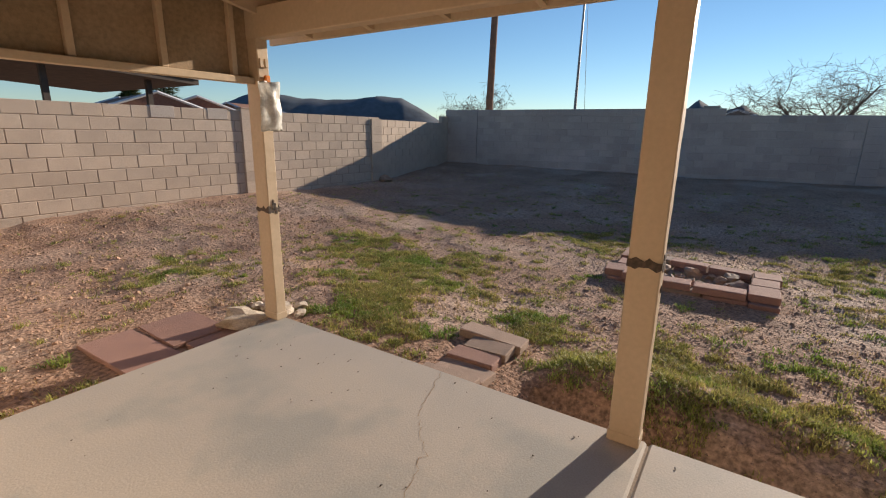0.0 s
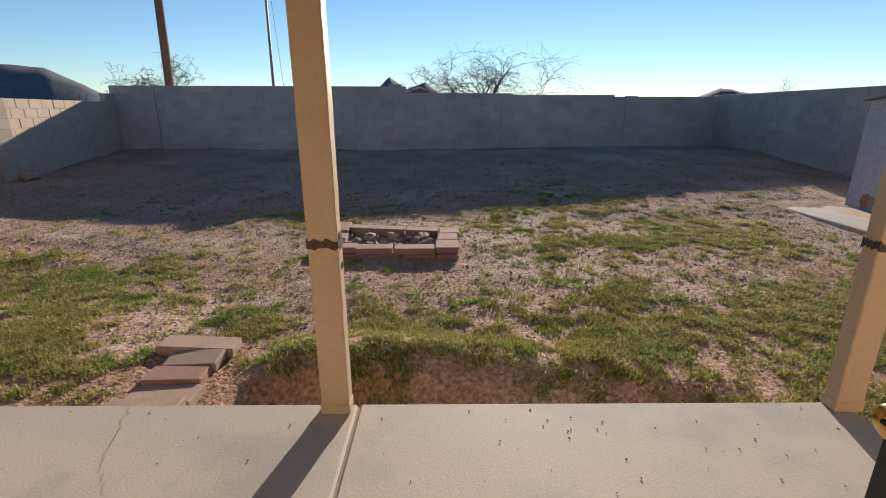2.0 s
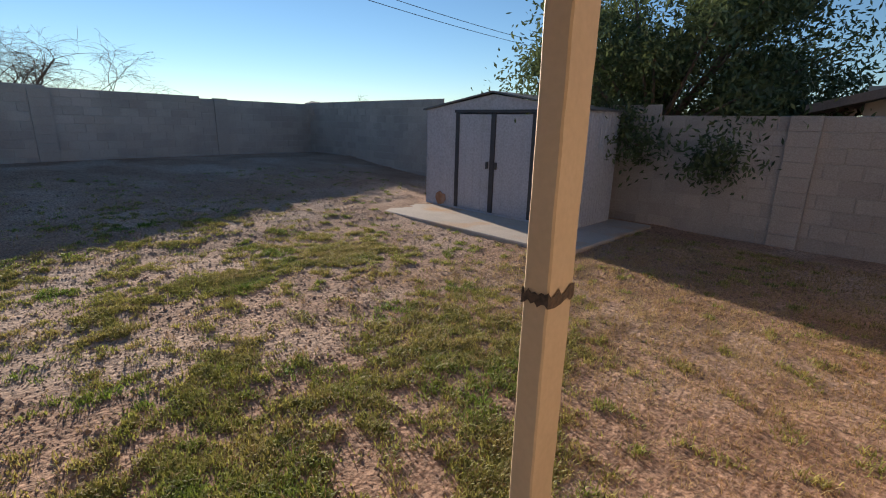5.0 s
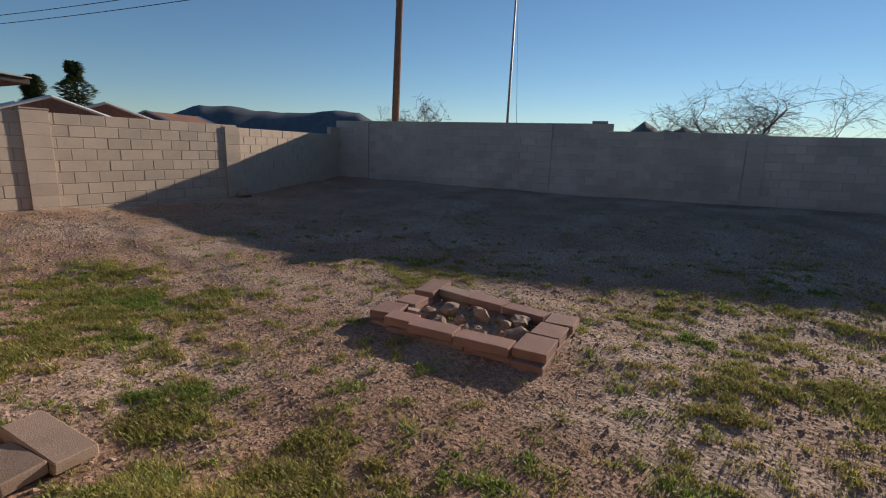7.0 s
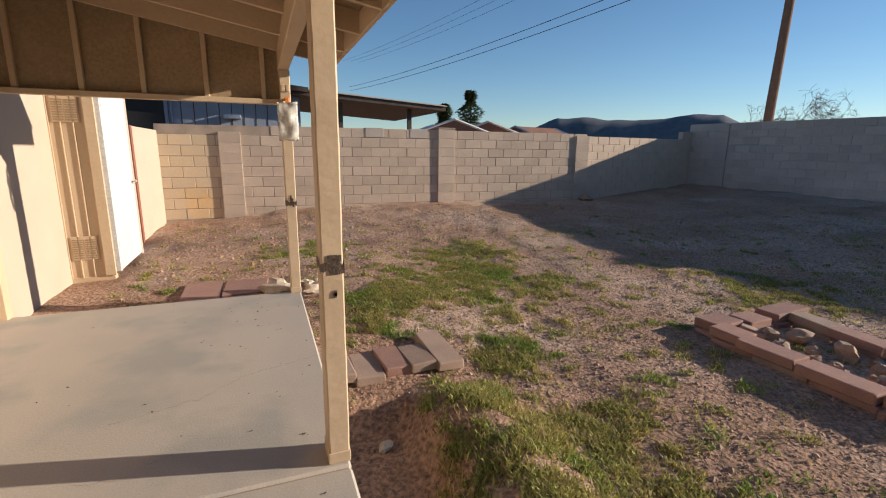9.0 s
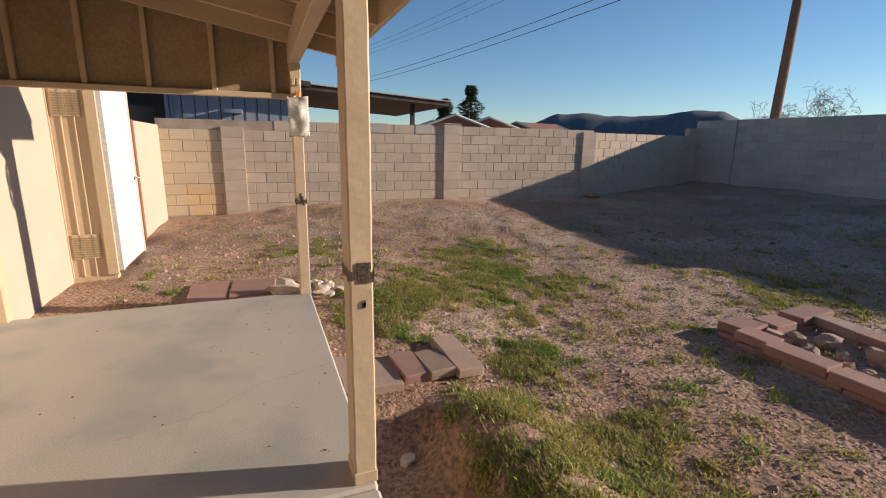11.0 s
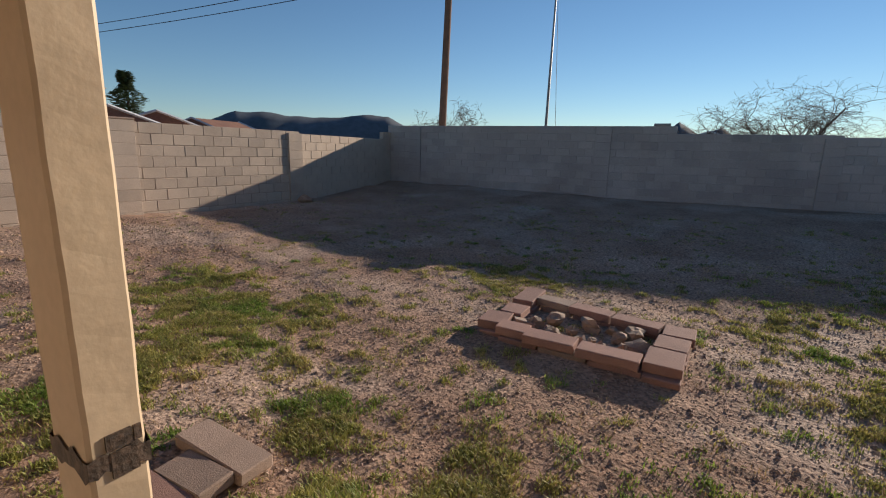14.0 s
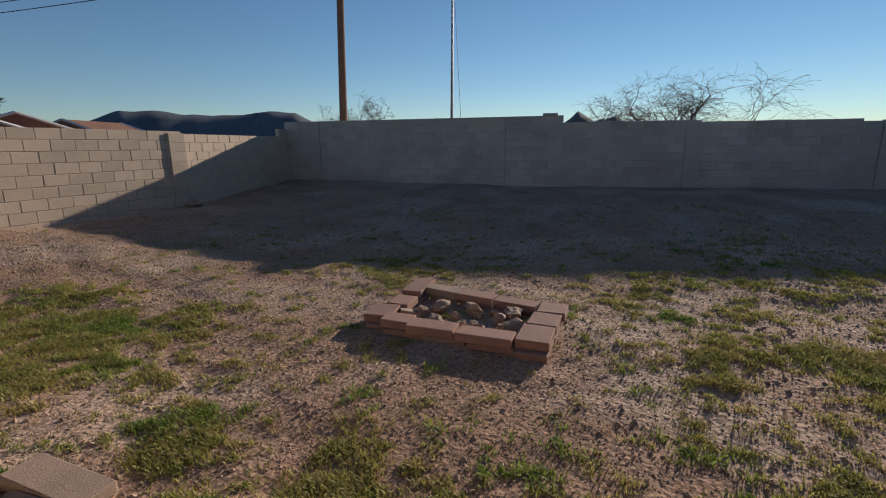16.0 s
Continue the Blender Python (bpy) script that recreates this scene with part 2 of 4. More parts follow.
def gz(x, y):
    """Height of the bare ground."""
    if x > 17.4 or x < -3 or y > LEFT_Y + 0.9 or y < -9.8:
        return 0.0
    a = 0.50 * min(max((x - 7.2) / 6.8, 0.0), 1.0)
    ramp = min(max((y - 2.6) / 6.6, 0.0), 1.0)
    b = 0.38 * ramp * sm(-0.5, 3.6, x) + 0.13 * sm(3.6, 7, y) * (1 - sm(-0.5, 3.6, x))
    z = -0.22 + a + b * (1 - 0.65 * sm(5.0, 11.0, x))
    z += 0.022 * noise.noise((x * 0.9, y * 0.9, 0.3)) + 0.016 * noise.noise((x * 3.1, y * 3.1, 1.7)) + 0.011 * noise.noise((x * 7.0, y * 7.0, 4.0))
    # trench along the slab and the grassy bank beyond it
    run = sm(-1.7, -0.7, y) * (1 - sm(1.35, 1.75, y))
    wob = 0.12 * noise.noise((y * 1.2, 3.0, 0.0))
    z -= 0.16 * run * (1 - sm(2.26 + wob + 0.16 * sm(0.2, 1.0, y), 2.44 + wob + 0.14 * sm(0.2, 1.0, y), x)) * sm(1.7, 1.95, x)
    z += 0.15 * math.exp(-((x - 2.70 - wob - 0.10 * sm(0.2, 1.0, y)) / 0.30) ** 2) * sm(-1.6, 0.3, y) * (1 - sm(1.2, 1.7, y))
    z += 0.05 * math.exp(-((x - 2.5) / 0.5) ** 2 - ((y - 2.05) / 0.32) ** 2)
    # higher soil by the far part of the slab, dug-over soil beyond its end
    z += 0.10 * sm(1.9, 2.6, y) * (1 - sm(2.6, 4.2, x)) * (1 - sm(4.5, 6.0, y))
    z += 0.03 * sm(3.7, 4.3, y) * noise.noise((x * 2.2, y * 2.2, 9.0))
    if x < SLAB_X - 0.04 and SLAB_Y0 + 0.04 < y < SLAB_Y1 - 0.04:
        z = -0.25
    return z


def axis(lo, hi, step, far):
    mid = list(np.arange(lo, hi + 1e-6, step))
    out, d, v = [], step * 3, hi
    while v < far:
        v += d
        d *= 1.6
        out.append(v)
    neg, d, v = [], step * 3, lo
    while v > -far:
        v -= d
        d *= 1.6
        neg.append(v)
    return list(reversed(neg)) + mid + out


def grid_ground():
    xs, ys = axis(-1.6, 14.4, 0.065, 3000), axis(-8.8, 9.5, 0.065, 3000)
    verts = [(x, y, gz(x, y)) for y in ys for x in xs]
    w = len(xs)
    faces = [(j * w + i, j * w + i + 1, (j + 1) * w + i + 1, (j + 1) * w + i) for j in range(len(ys) - 1) for i in range(w - 1)]
    me = bpy.data.meshes.new("ground")
    me.from_pydata(verts, [], faces)
    me.materials.append(M_dirt)
    return tagged(part("ground", me, None, smooth=True), "bare pinkish brown dirt yard with scuffed soil", "ground", kind="structure")


grid_ground()

# ---- patio slab ----
slab = tagged(empty("floor"), "worn tan concrete patio slab with a saw-cut joint", "patio floor", kind="structure")
JOINT = 0.785
part("slab_section", bx((-0.6, SLAB_Y0, -0.24), (SLAB_X, JOINT - 0.006, 0.0), 0.012), M_slab, slab)
part("slab_section", bx((-0.6, JOINT + 0.006, -0.24), (SLAB_X, SLAB_Y1, 0.0), 0.012), M_slab, slab)
part("joint", bx((-0.58, JOINT - 0.006, -0.2), (SLAB_X - 0.02, JOINT + 0.006, -0.012)), M_mortar, slab, "dark soil-filled joint")

# ---- block walls ----
BL, BH = 0.4064, 0.2032


def block_mesh(name, length, height, depth, material):
    return mesh_of(name, bx((0.004, -depth, 0.004), (length - 0.005, 0.03, height - 0.005), 0.006), material)


def wall_left():
    top = 1.80
    wall = tagged(empty("wall_left"), "sunlit tan concrete block garden wall", "garden wall", kind="structure")
    part("core", bx((-0.1, LEFT_Y + 0.008, -0.4), (BEND_X, LEFT_Y + 0.15, top - 0.02)), M_mortar, wall)
    full, half = block_mesh("block", BL, BH, 0.0, M_block), block_mesh("half_block", BL / 2, BH, 0.0, M_block)
    pfull, phalf = block_mesh("block", BL, BH, 0.0, M_blockpaint), block_mesh("half_block", BL / 2, BH, 0.0, M_blockpaint)
    rng = random.Random(4)
    for c in range(9):
        z = top - (c + 1) * BH
        x = -0.1
        first = c % 2
        while x < BEND_X - 0.3:
            short = first
            first = 0
            ln = BL / 2 if short else BL
            if z + BH > gz(x + 0.2, LEFT_Y) - 0.02:
                painted = x < 0.9
                drop = -0.16 if (x < 1.6 and c == 0) else 0.0
                me = (phalf if short else pfull) if painted else (half if short else full)
                if drop == 0.0:
                    ob = part("block", me, None, wall)
                    ob.location = (x, LEFT_Y + rng.uniform(-0.003, 0.003), z)
                    ob.rotation_euler = (0, rng.uniform(-0.003, 0.003), 0)
            x += ln
    # two loose pale blocks replaced in the top course
    for x in (3.85, 4.85):
        ob = part("cap_block", bx((0, 0, 0), (0.4, 0.14, 0.2), 0.006), M_blockfar, wall, "paler replaced block")
        ob.location = (x, LEFT_Y - 0.01, top - 0.19)
    return wall


def pier(x, w, top, material, label, deep=0.05, y=LEFT_Y, rz=0.0, cap=None):
    p = tagged(empty("wall_pier", (x, y, 0), rz), label, "wall pier", kind="structure")
    z, i = top, 0
    me = mesh_of("pier_block", bx((0, -deep, 0.0012), (w, 0.1, BH - 0.0012), 0.004), material)
    while z > -0.3:
        z -= BH
        ob = part("pier_block", me, None, p)
        ob.location = (0, 0.002 * (i % 2), z)
        i += 1
    if cap:
        part("cap", bx((-0.01, -deep - 0.01, top), (w + 0.01, 0.16, top + 0.035), 0.008), cap, p, "thin reddish cap tile")
    return p


wall_left()
pier(5.52, 0.40, 1.82, M_block, "tan block pier of the side wall", cap=M_pavergrey)
pier(9.30, 0.40, 1.75, M_block, "tan block pier of the side wall")
pier(0.97, 0.40, 1.66, M_block, "pale block pier beside the painted wall")


def far_wall(name, p0, p1, tops, label, material=M_blockfar, thick=0.15):
    """A long wall with its blocks joined. tops: (share of the length, height) steps."""
    p0, p1 = Vector((*p0, 0)), Vector((*p1, 0))
    length = (p1 - p0).length
    ang = math.degrees(math.atan2(p1.y - p0.y, p1.x - p0.x))
    w = tagged(empty(name, tuple(p0), ang), label, "garden wall", kind="structure")
    core, bl = bmesh.new(), bmesh.new()
    for (s0, t0), (s1, _) in zip(tops, tops[1:] + [(1.0, 0)]):
        a, b = s0 * length, s1 * length
        box(core, (a, 0.008, -0.4), (b, thick, t0 - 0.01))
    verts, faces = [], []
    rng = random.Random(9)
    for c in range(13):
        x = -BL / 2 * (c % 2)
        while x < length:
            xa, xb = max(x + 0.005, 0.0), min(x + BL - 0.005, length)
            mid = (xa + xb) / 2 / length
            t0 = [t for s, t in tops if s <= mid][-1]
            z = t0 - (c + 1) * BH
            if z > -0.42 and xb - xa > 0.05:
                d = rng.uniform(-0.004, 0.004)
                k = len(verts)
                e = 0.007
                verts += [(xa, 0.02, z + 0.005), (xb, 0.02, z + 0.005), (xb, 0.02, z + BH - 0.004), (xa, 0.02, z + BH - 0.004),
                          (xa + e, d, z + 0.005 + e), (xb - e, d, z + 0.005 + e), (xb - e, d, z + BH - 0.004 - e), (xa + e, d, z + BH - 0.004 - e)]
                faces += [(k + 4, k + 5, k + 6, k + 7), (k, k + 1, k + 5, k + 4), (k + 1, k + 2, k + 6, k + 5), (k + 2, k + 3, k + 7, k + 6), (k + 3, k, k + 4, k + 7)]
            x += BL
    part("core", core, material, w)
    me = bpy.data.meshes.new("blocks")
    me.from_pydata(verts, [], faces)
    me.materials.append(material)
    tagged(part("blocks", me, None, w), kind="stuff")
    return w


far_wall("wall_left_far", (BEND_X, LEFT_Y), (BACK_X, CORNER_Y), [(0.0, 1.75), (0.9, 1.98)], "tan block garden wall running into shade", M_block)
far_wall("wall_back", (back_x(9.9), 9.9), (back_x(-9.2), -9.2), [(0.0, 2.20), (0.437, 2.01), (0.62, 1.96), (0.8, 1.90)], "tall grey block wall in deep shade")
for y in (9.1, 3.4, -1.6, -5.8):
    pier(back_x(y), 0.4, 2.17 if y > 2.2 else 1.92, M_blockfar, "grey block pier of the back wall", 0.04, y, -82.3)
tagged(part("loose_block", bx((0, -0.02, 0), (0.4, 0.14, 0.06), 0.008), M_blockfar), "grey block lying on the back wall", "block").matrix_basis = pose(back_x(2.0), 2.0, 2.201, 0, 0, -82.3)
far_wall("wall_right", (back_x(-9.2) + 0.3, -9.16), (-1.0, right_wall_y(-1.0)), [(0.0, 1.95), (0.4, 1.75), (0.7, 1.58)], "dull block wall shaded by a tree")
pier(2.55, 0.36, 1.58, M_blockfar, "shaded block pier", 0.06, right_wall_y(2.4), 177)


# ---- patio roof, posts ----
def post(x, y, top, label, tape):
    p = tagged(empty("patio_post", (x, y, 0)), label, "post", group="patio posts")
    bm = bx((0, 0, 0.0), (0.089, 0.14, top), 0.0)
    bmesh.ops.subdivide_edges(bm, edges=[e for e in bm.edges if abs(e.verts[0].co.z - e.verts[1].co.z) > 1], cuts=60)
    es = [e for e in bm.edges if len(e.link_faces) == 2 and e.calc_face_angle(0) > 1 and abs(e.verts[0].co.z - e.verts[1].co.z) > 0.005]
    bmesh.ops.bevel(bm, geom=es, offset=0.006, segments=1, affect="EDGES")
    for v in bm.verts:
        k = noise.noise((v.co.x * 30 + x, v.co.y * 30 + y, v.co.z * 9))
        v.co.x += 0.0022 * k
        v.co.y += 0.0022 * noise.noise((v.co.z * 11, v.co.x * 30, y))
    part("shaft", bm, M_tan, p)
    part("base_wrap", bx((-0.004, -0.004, 0.002), (0.093, 0.144, 0.055), 0.003), M_tan, p)
    bm = bmesh.new()
    torn = random.Random(int(y * 7) + 90)
    corners = [Vector(c) for c in ((-0.003, -0.003), (0.092, -0.003), (0.092, 0.143), (-0.003, 0.143))]
    rim = [a.lerp(b, k / 8) for a, b in zip(corners, corners[1:] + corners[:1]) for k in range(8)]
    low = [bm.verts.new((q.x, q.y, tape + torn.uniform(-0.014, 0.006))) for q in rim]
    high = [bm.verts.new((q.x, q.y, tape + torn.uniform(0.022, 0.048))) for q in rim]
    for k in range(len(rim)):
        n = (k + 1) % len(rim)
        bm.faces.new((low[k], low[n], high[n], high[k]))
    part("tape_band", bm, M_tape, p, "dark torn tape band")
    rng = random.Random(int(y * 10) + 50)
    for i in range(5):
        z = tape + rng.uniform(-0.12, 0.06)
        part("paint_chip", bx((0.02 + 0.05 * rng.random(), -0.004, z), (0.03 + 0.05 * rng.random() + 0.01, 0.001, z + 0.01 + 0.04 * rng.random())), M_tape, p, "dark chip in the paint")
    return p


BEAM_Z = 2.03
POSTS = (3.47, 0.82, -1.79)
for y, tape in zip(POSTS, (0.85, 0.88, 0.86)):
    post(1.9, y, BEAM_Z, "tan painted square wooden patio post, paint chipped", tape)

roof = tagged(empty("patio_roof"), "tan painted timber patio roof with open rafters", "patio roof", kind="structure")
part("beam", bx((1.895, SLAB_Y0 - 0.35, BEAM_Z), (1.985, SLAB_Y1 + 0.30, BEAM_Z + 0.19), 0.006), M_tan, roof)
EAVE_X, WALL_X = 2.36, -0.30


def roof_z(x):
    return BEAM_Z + 0.14 + (1.94 - x) * 0.17


def slope_box(x0, x1, y0, y1, lower, upper):
    bm = bmesh.new()
    v = [bm.verts.new((x, y, roof_z(x) + h)) for h in (lower, upper) for x, y in ((x0, y0), (x1, y0), (x1, y1), (x0, y1))]
    for f in ((3, 2, 1, 0), (4, 5, 6, 7), (0, 1, 5, 4), (1, 2, 6, 5), (2, 3, 7, 6), (3, 0, 4, 7)):
        bm.faces.new([v[i] for i in f])
    return bm


y = SLAB_Y0 - 0.30
while y < SLAB_Y1 + 0.35:
    part("rafter", slope_box(WALL_X, EAVE_X, y, y + 0.04, 0.0, 0.14), M_tan, roof)
    y += 0.61
part("sheathing", slope_box(WALL_X, EAVE_X + 0.03, SLAB_Y0 - 0.4, SLAB_Y1 + 0.40, 0.142, 0.16), M_under, roof, "brown roof boards")
part("shingles", slope_box(WALL_X - 0.2, EAVE_X + 0.06, SLAB_Y0 - 0.42, SLAB_Y1 + 0.42, 0.162, 0.175), M_shingle, roof, "grey-brown roofing")
part("fascia", bx((EAVE_X, SLAB_Y0 - 0.4, roof_z(EAVE_X) - 0.01), (EAVE_X + 0.03, SLAB_Y1 + 0.40, roof_z(EAVE_X) + 0.14), 0.004), M_tan, roof)

gable = tagged(empty("gable_panel"), "brown board infill with tan studs above the patio end", "end panel", kind="structure")
GY = SLAB_Y1 + 0.0
bm = bmesh.new()
v = [bm.verts.new((x, yy, z)) for yy in (GY + 0.03, GY + 0.045) for x, z in ((WALL_X, 1.78), (1.90, 1.78), (1.90, roof_z(1.90) + 0.13), (WALL_X, roof_z(WALL_X) + 0.13))]
for f in ((0, 1, 2, 3), (7, 6, 5, 4), (0, 4, 5, 1), (1, 5, 6, 2), (2, 6, 7, 3), (3, 7, 4, 0)):
    bm.faces.new([v[i] for i in f])
part("panel", bm, M_under, gable)
part("bottom_rail", bx((WALL_X, GY - 0.03, 1.74), (1.90, GY + 0.028, 1.785), 0.004), M_tan, gable)
for x in (0.0, 0.42, 0.84, 1.30, 1.75):
    part("stud", bx((x, GY - 0.012, 1.787), (x + 0.038, GY + 0.028, roof_z(x) + 0.10), 0.003), M_tan, gable)


# ---- house ----
def house():
    h = tagged(empty("house"), "tan stucco house wall along the patio", "house", kind="structure")
    D0, D1, DH = -0.47, 0.40, 2.10
    part("wall", bx((-0.48, SLAB_Y0 - 6, -0.3), (WALL_X, D0, 2.75)), M_stucco, h)
    part("wall", bx((-0.48, D1, -0.3), (WALL_X, 5.0, 2.75)), M_stucco, h)
    part("wall", bx((-0.48, D0, DH), (WALL_X, D1, 2.75)), M_stucco, h)
    part("back_wall", bx((-3.4, SLAB_Y0 - 6, -0.3), (-3.2, 6.3, 2.75)), M_stucco, h)
    part("ceiling_board", bx((-3.3, SLAB_Y0 - 6, 2.56), (-0.30, 4.98, 2.62)), M_white, h)
    part("inner_floor", bx((-3.2, SLAB_Y0 - 6, -0.25), (-0.49, 4.98, 0.0)), M_slab, h)
    part("corner_board", bx((WALL_X, GY - 0.08, -0.02), (WALL_X + 0.05, GY + 0.02, 1.74), 0.004), M_tan, h)
    part("roof", bx((-3.6, SLAB_Y0 - 6.3, 2.76), (-0.32, 6.2, 2.82)), M_shingle, h)
    return h


house()


def louvre(parent, x, z, w, hgt, y):
    v = part("vent", bx((x, y - 0.012, z), (x + w, y, z + hgt), 0.003), M_tan, parent, "tan louvred vent")
    for half in (0, 1):
        for i in range(9):
            zz = z + 0.02 + i * (hgt - 0.04) / 9
            a = x + 0.015 + half * (w / 2 - 0.005)
            part("slat", bx((a, y - 0.018, zz), (a + w / 2 - 0.025, y - 0.011, zz + 0.013)), M_under, v)


def storage():
    s = tagged(empty("storage_closet"), "tan panelled storage closet with louvred vents", "storage closet", kind="structure")
    Y0, Y1, X1 = 5.0, 6.3, 0.12
    part("front_wall", bx((-0.48, Y0, -0.06), (X1 - 0.05, Y0 + 0.1, 2.65)), M_tan, s)
    part("plinth", bx((-0.3, Y0 - 0.01, -0.3), (X1 - 0.02, Y0 + 0.1, -0.06)), M_tan, s)
    part("end_wall", bx((-3.2, Y1, -0.3), (X1 - 0.02, Y1 + 0.1, 2.65)), M_stucco, s)
    part("side_wall", bx((X1 - 0.16, Y0 + 0.1, 2.08), (X1 - 0.04, Y1, 2.65)), M_stucco, s)
    part("lid", bx((-3.2, Y0, 2.66), (X1 + 0.05, Y1 + 0.2, 2.72)), M_shingle, s)
    for x in (-0.30, -0.20, -0.09):
        part("batten", bx((x, Y0 - 0.014, -0.06), (x + 0.012, Y0 - 0.001, 2.6), 0.002), M_tan, s)
    part("corner_trim", bx((X1 - 0.10, Y0 - 0.03, -0.05), (X1 + 0.0, Y0 - 0.002, 2.62), 0.004), M_tan, s)
    louvre(s, -0.26, 0.14, 0.24, 0.26, Y0 - 0.002)
    louvre(s, -0.26, 1.60, 0.24, 0.26, Y0 - 0.002)
    return s


storage()
d = tagged(empty("door_1", (0.12, 5.06, -0.03)), "plain white painted exterior door of the closet", "door", kind="structure")
part("leaf", bx((-0.04, 0.05, 0), (0.02, 1.06, 2.05), 0.004), M_white, d)
part("jamb", bx((-0.05, 0.0, 0), (0.03, 0.045, 2.1), 0.003), M_white, d)
part("knob", lathe([(0.012, 0), (0.012, 0.03), (0.026, 0.04), (0.028, 0.055), (0.015, 0.066)], 14, pose(0.02, 0.98, 0.95, 0, 90, 0)), M_nickel, d, "small dull knob", True)
for z in (0.25, 1.1, 1.8):
    part("hinge", bx((0.021, 0.04, z), (0.028, 0.06, z + 0.09)), M_steel, d)
stub = tagged(empty("wall_stub"), "short tan painted wall with a red-brown edge post", "garden wall", kind="structure")
part("wall", bx((-0.24, 7.3, -0.4), (-0.06, LEFT_Y - 0.0, 1.66), 0.01), M_stucco, stub)
part("edge_post", bx((-0.22, 7.2, -0.3), (-0.05, 7.298, 1.67), 0.005), M_redpaint, stub, "red-brown painted post")


# ---- security door ----
def security_door():
    Y = -0.60
    d = tagged(empty("door_2", (-0.065, 0.165, 0.005)), "open dark green metal security door", "door", kind="structure")
    T = 0.035
    X0, X1 = -0.28, 0.60
    part("stile", bx((X1 - 0.055, Y, 0.02), (X1, Y + T, 2.03), 0.003), M_door, d)
    part("stile", bx((X0, Y, 0.02), (X0 + 0.055, Y + T, 2.03), 0.003), M_door, d)
    for z in (0.02, 0.83, 1.975):
        part("rail", bx((X0 + 0.056, Y, z), (X1 - 0.056, Y + T, z + 0.055), 0.003), M_door, d)
    lock = part("lock_plate", bx((X1 - 0.20, Y + 0.004, 0.888), (X1 - 0.0555, Y + T + 0.004, 1.27), 0.004), M_door, d)
    part("strike_cover", bx((X1 + 0.001, Y + 0.004, 0.95), (X1 + 0.035, Y + 0.012, 1.24), 0.002), M_door, d)
    for i in range(5):
        x = X0 + 0.10 + i * 0.115
        part("bar", bx((x, Y + 0.010, 0.075), (x + 0.014, Y + 0.024, 0.83)), M_door, d)
        part("bar", bx((x, Y + 0.010, 0.886), (x + 0.014, Y + 0.024, 1.975)), M_door, d)
    bm = bmesh.new()
    pts = [(0.30 + 0.07 * math.cos(a), 0.62 + 0.11 * math.sin(a)) for a in [i * math.pi / 10 for i in range(20)]]
    for (xa, za), (xb, zb) in zip(pts, pts[1:] + pts[:1]):
        tube(bm, (xa + 0.12, Y + 0.017, za + 0.40), (xb + 0.12, Y + 0.017, zb + 0.40), 0.008, n=6)
    part("scroll", bm, M_door, d)
    m1, m2 = pose(0.525, Y + T + 0.005, 1.116, -90, 0, 0), pose(0.535, Y + T + 0.005, 1.016, -90, 0, 0)
    part("deadbolt", lathe([(0.032, 0), (0.032, 0.006), (0.028, 0.010), (0.027, 0.032), (0.024, 0.037), (0.013, 0.038), (0.012, 0.035)], 28, m1), M_nickel, d, "satin nickel deadbolt", True)
    k = part("knob", lathe([(0.034, 0), (0.034, 0.006), (0.016, 0.012), (0.014, 0.030), (0.026, 0.040), (0.029, 0.052), (0.028, 0.064), (0.022, 0.068), (0.008, 0.069)], 28, m2), M_brass, d, "polished brass knob", True)
    part("keyway", bx((0.529, Y + T + 0.0745, 1.013), (0.541, Y + T + 0.077, 1.019)), M_dark, k)
    return d


security_door()

# ---- hanging bag on the end post ----
bag = tagged(empty("plastic_bag", (1.9, POSTS[0], 0)), "clear plastic bag hung on the post by an orange clip", "plastic bag")
bm = bmesh.new()
bmesh.ops.create_grid(bm, x_segments=12, y_segments=18, size=0.5)
for v in bm.verts:
    x, z = v.co.x * 0.17, v.co.y * 0.32
    v.co = Vector((0.055 + x, -0.035 + 0.02 * noise.noise((x * 14, z * 10, 2)) - 0.018 * math.cos(x * 18) * math.cos(z * 9), 1.60 + z + 0.012 * noise.noise((x * 20, 5, 1))))
bmesh.ops.solidify(bm, geom=bm.faces[:], thickness=0.012)
part("pouch", bm, M_bag, bag, "", True)
part("clip", bx((0.035, -0.03, 1.75), (0.075, -0.005, 1.80), 0.006), M_orange, bag, "orange plastic clip")
for x in (0.012, 0.052):
    part("bracket", bx((x, -0.012, 1.85), (x + 0.028, -0.001, 1.91), 0.003), M_tan, bag)


# ---- pavers ----
def paver(x, y, z, w, d, h, rz, material, label, tilt=(0, 0), group="pavers"):
    """A worn rectangular paver, x, y its middle, z its underside."""
    bm = bx((-w / 2, -d / 2, 0), (w / 2, d / 2, h), 0.007)
    rng = random.Random(int(x * 100 + y * 37))
    for v in bm.verts:
        v.co += Vector((rng.uniform(-1, 1), rng.uniform(-1, 1), rng.uniform(-0.6, 0.6))) * 0.003
    ob = part("paver", bm, material)
    ob.matrix_basis = pose(x, y, z, tilt[0], tilt[1], rz)
    return tagged(ob, label, "paver", group)


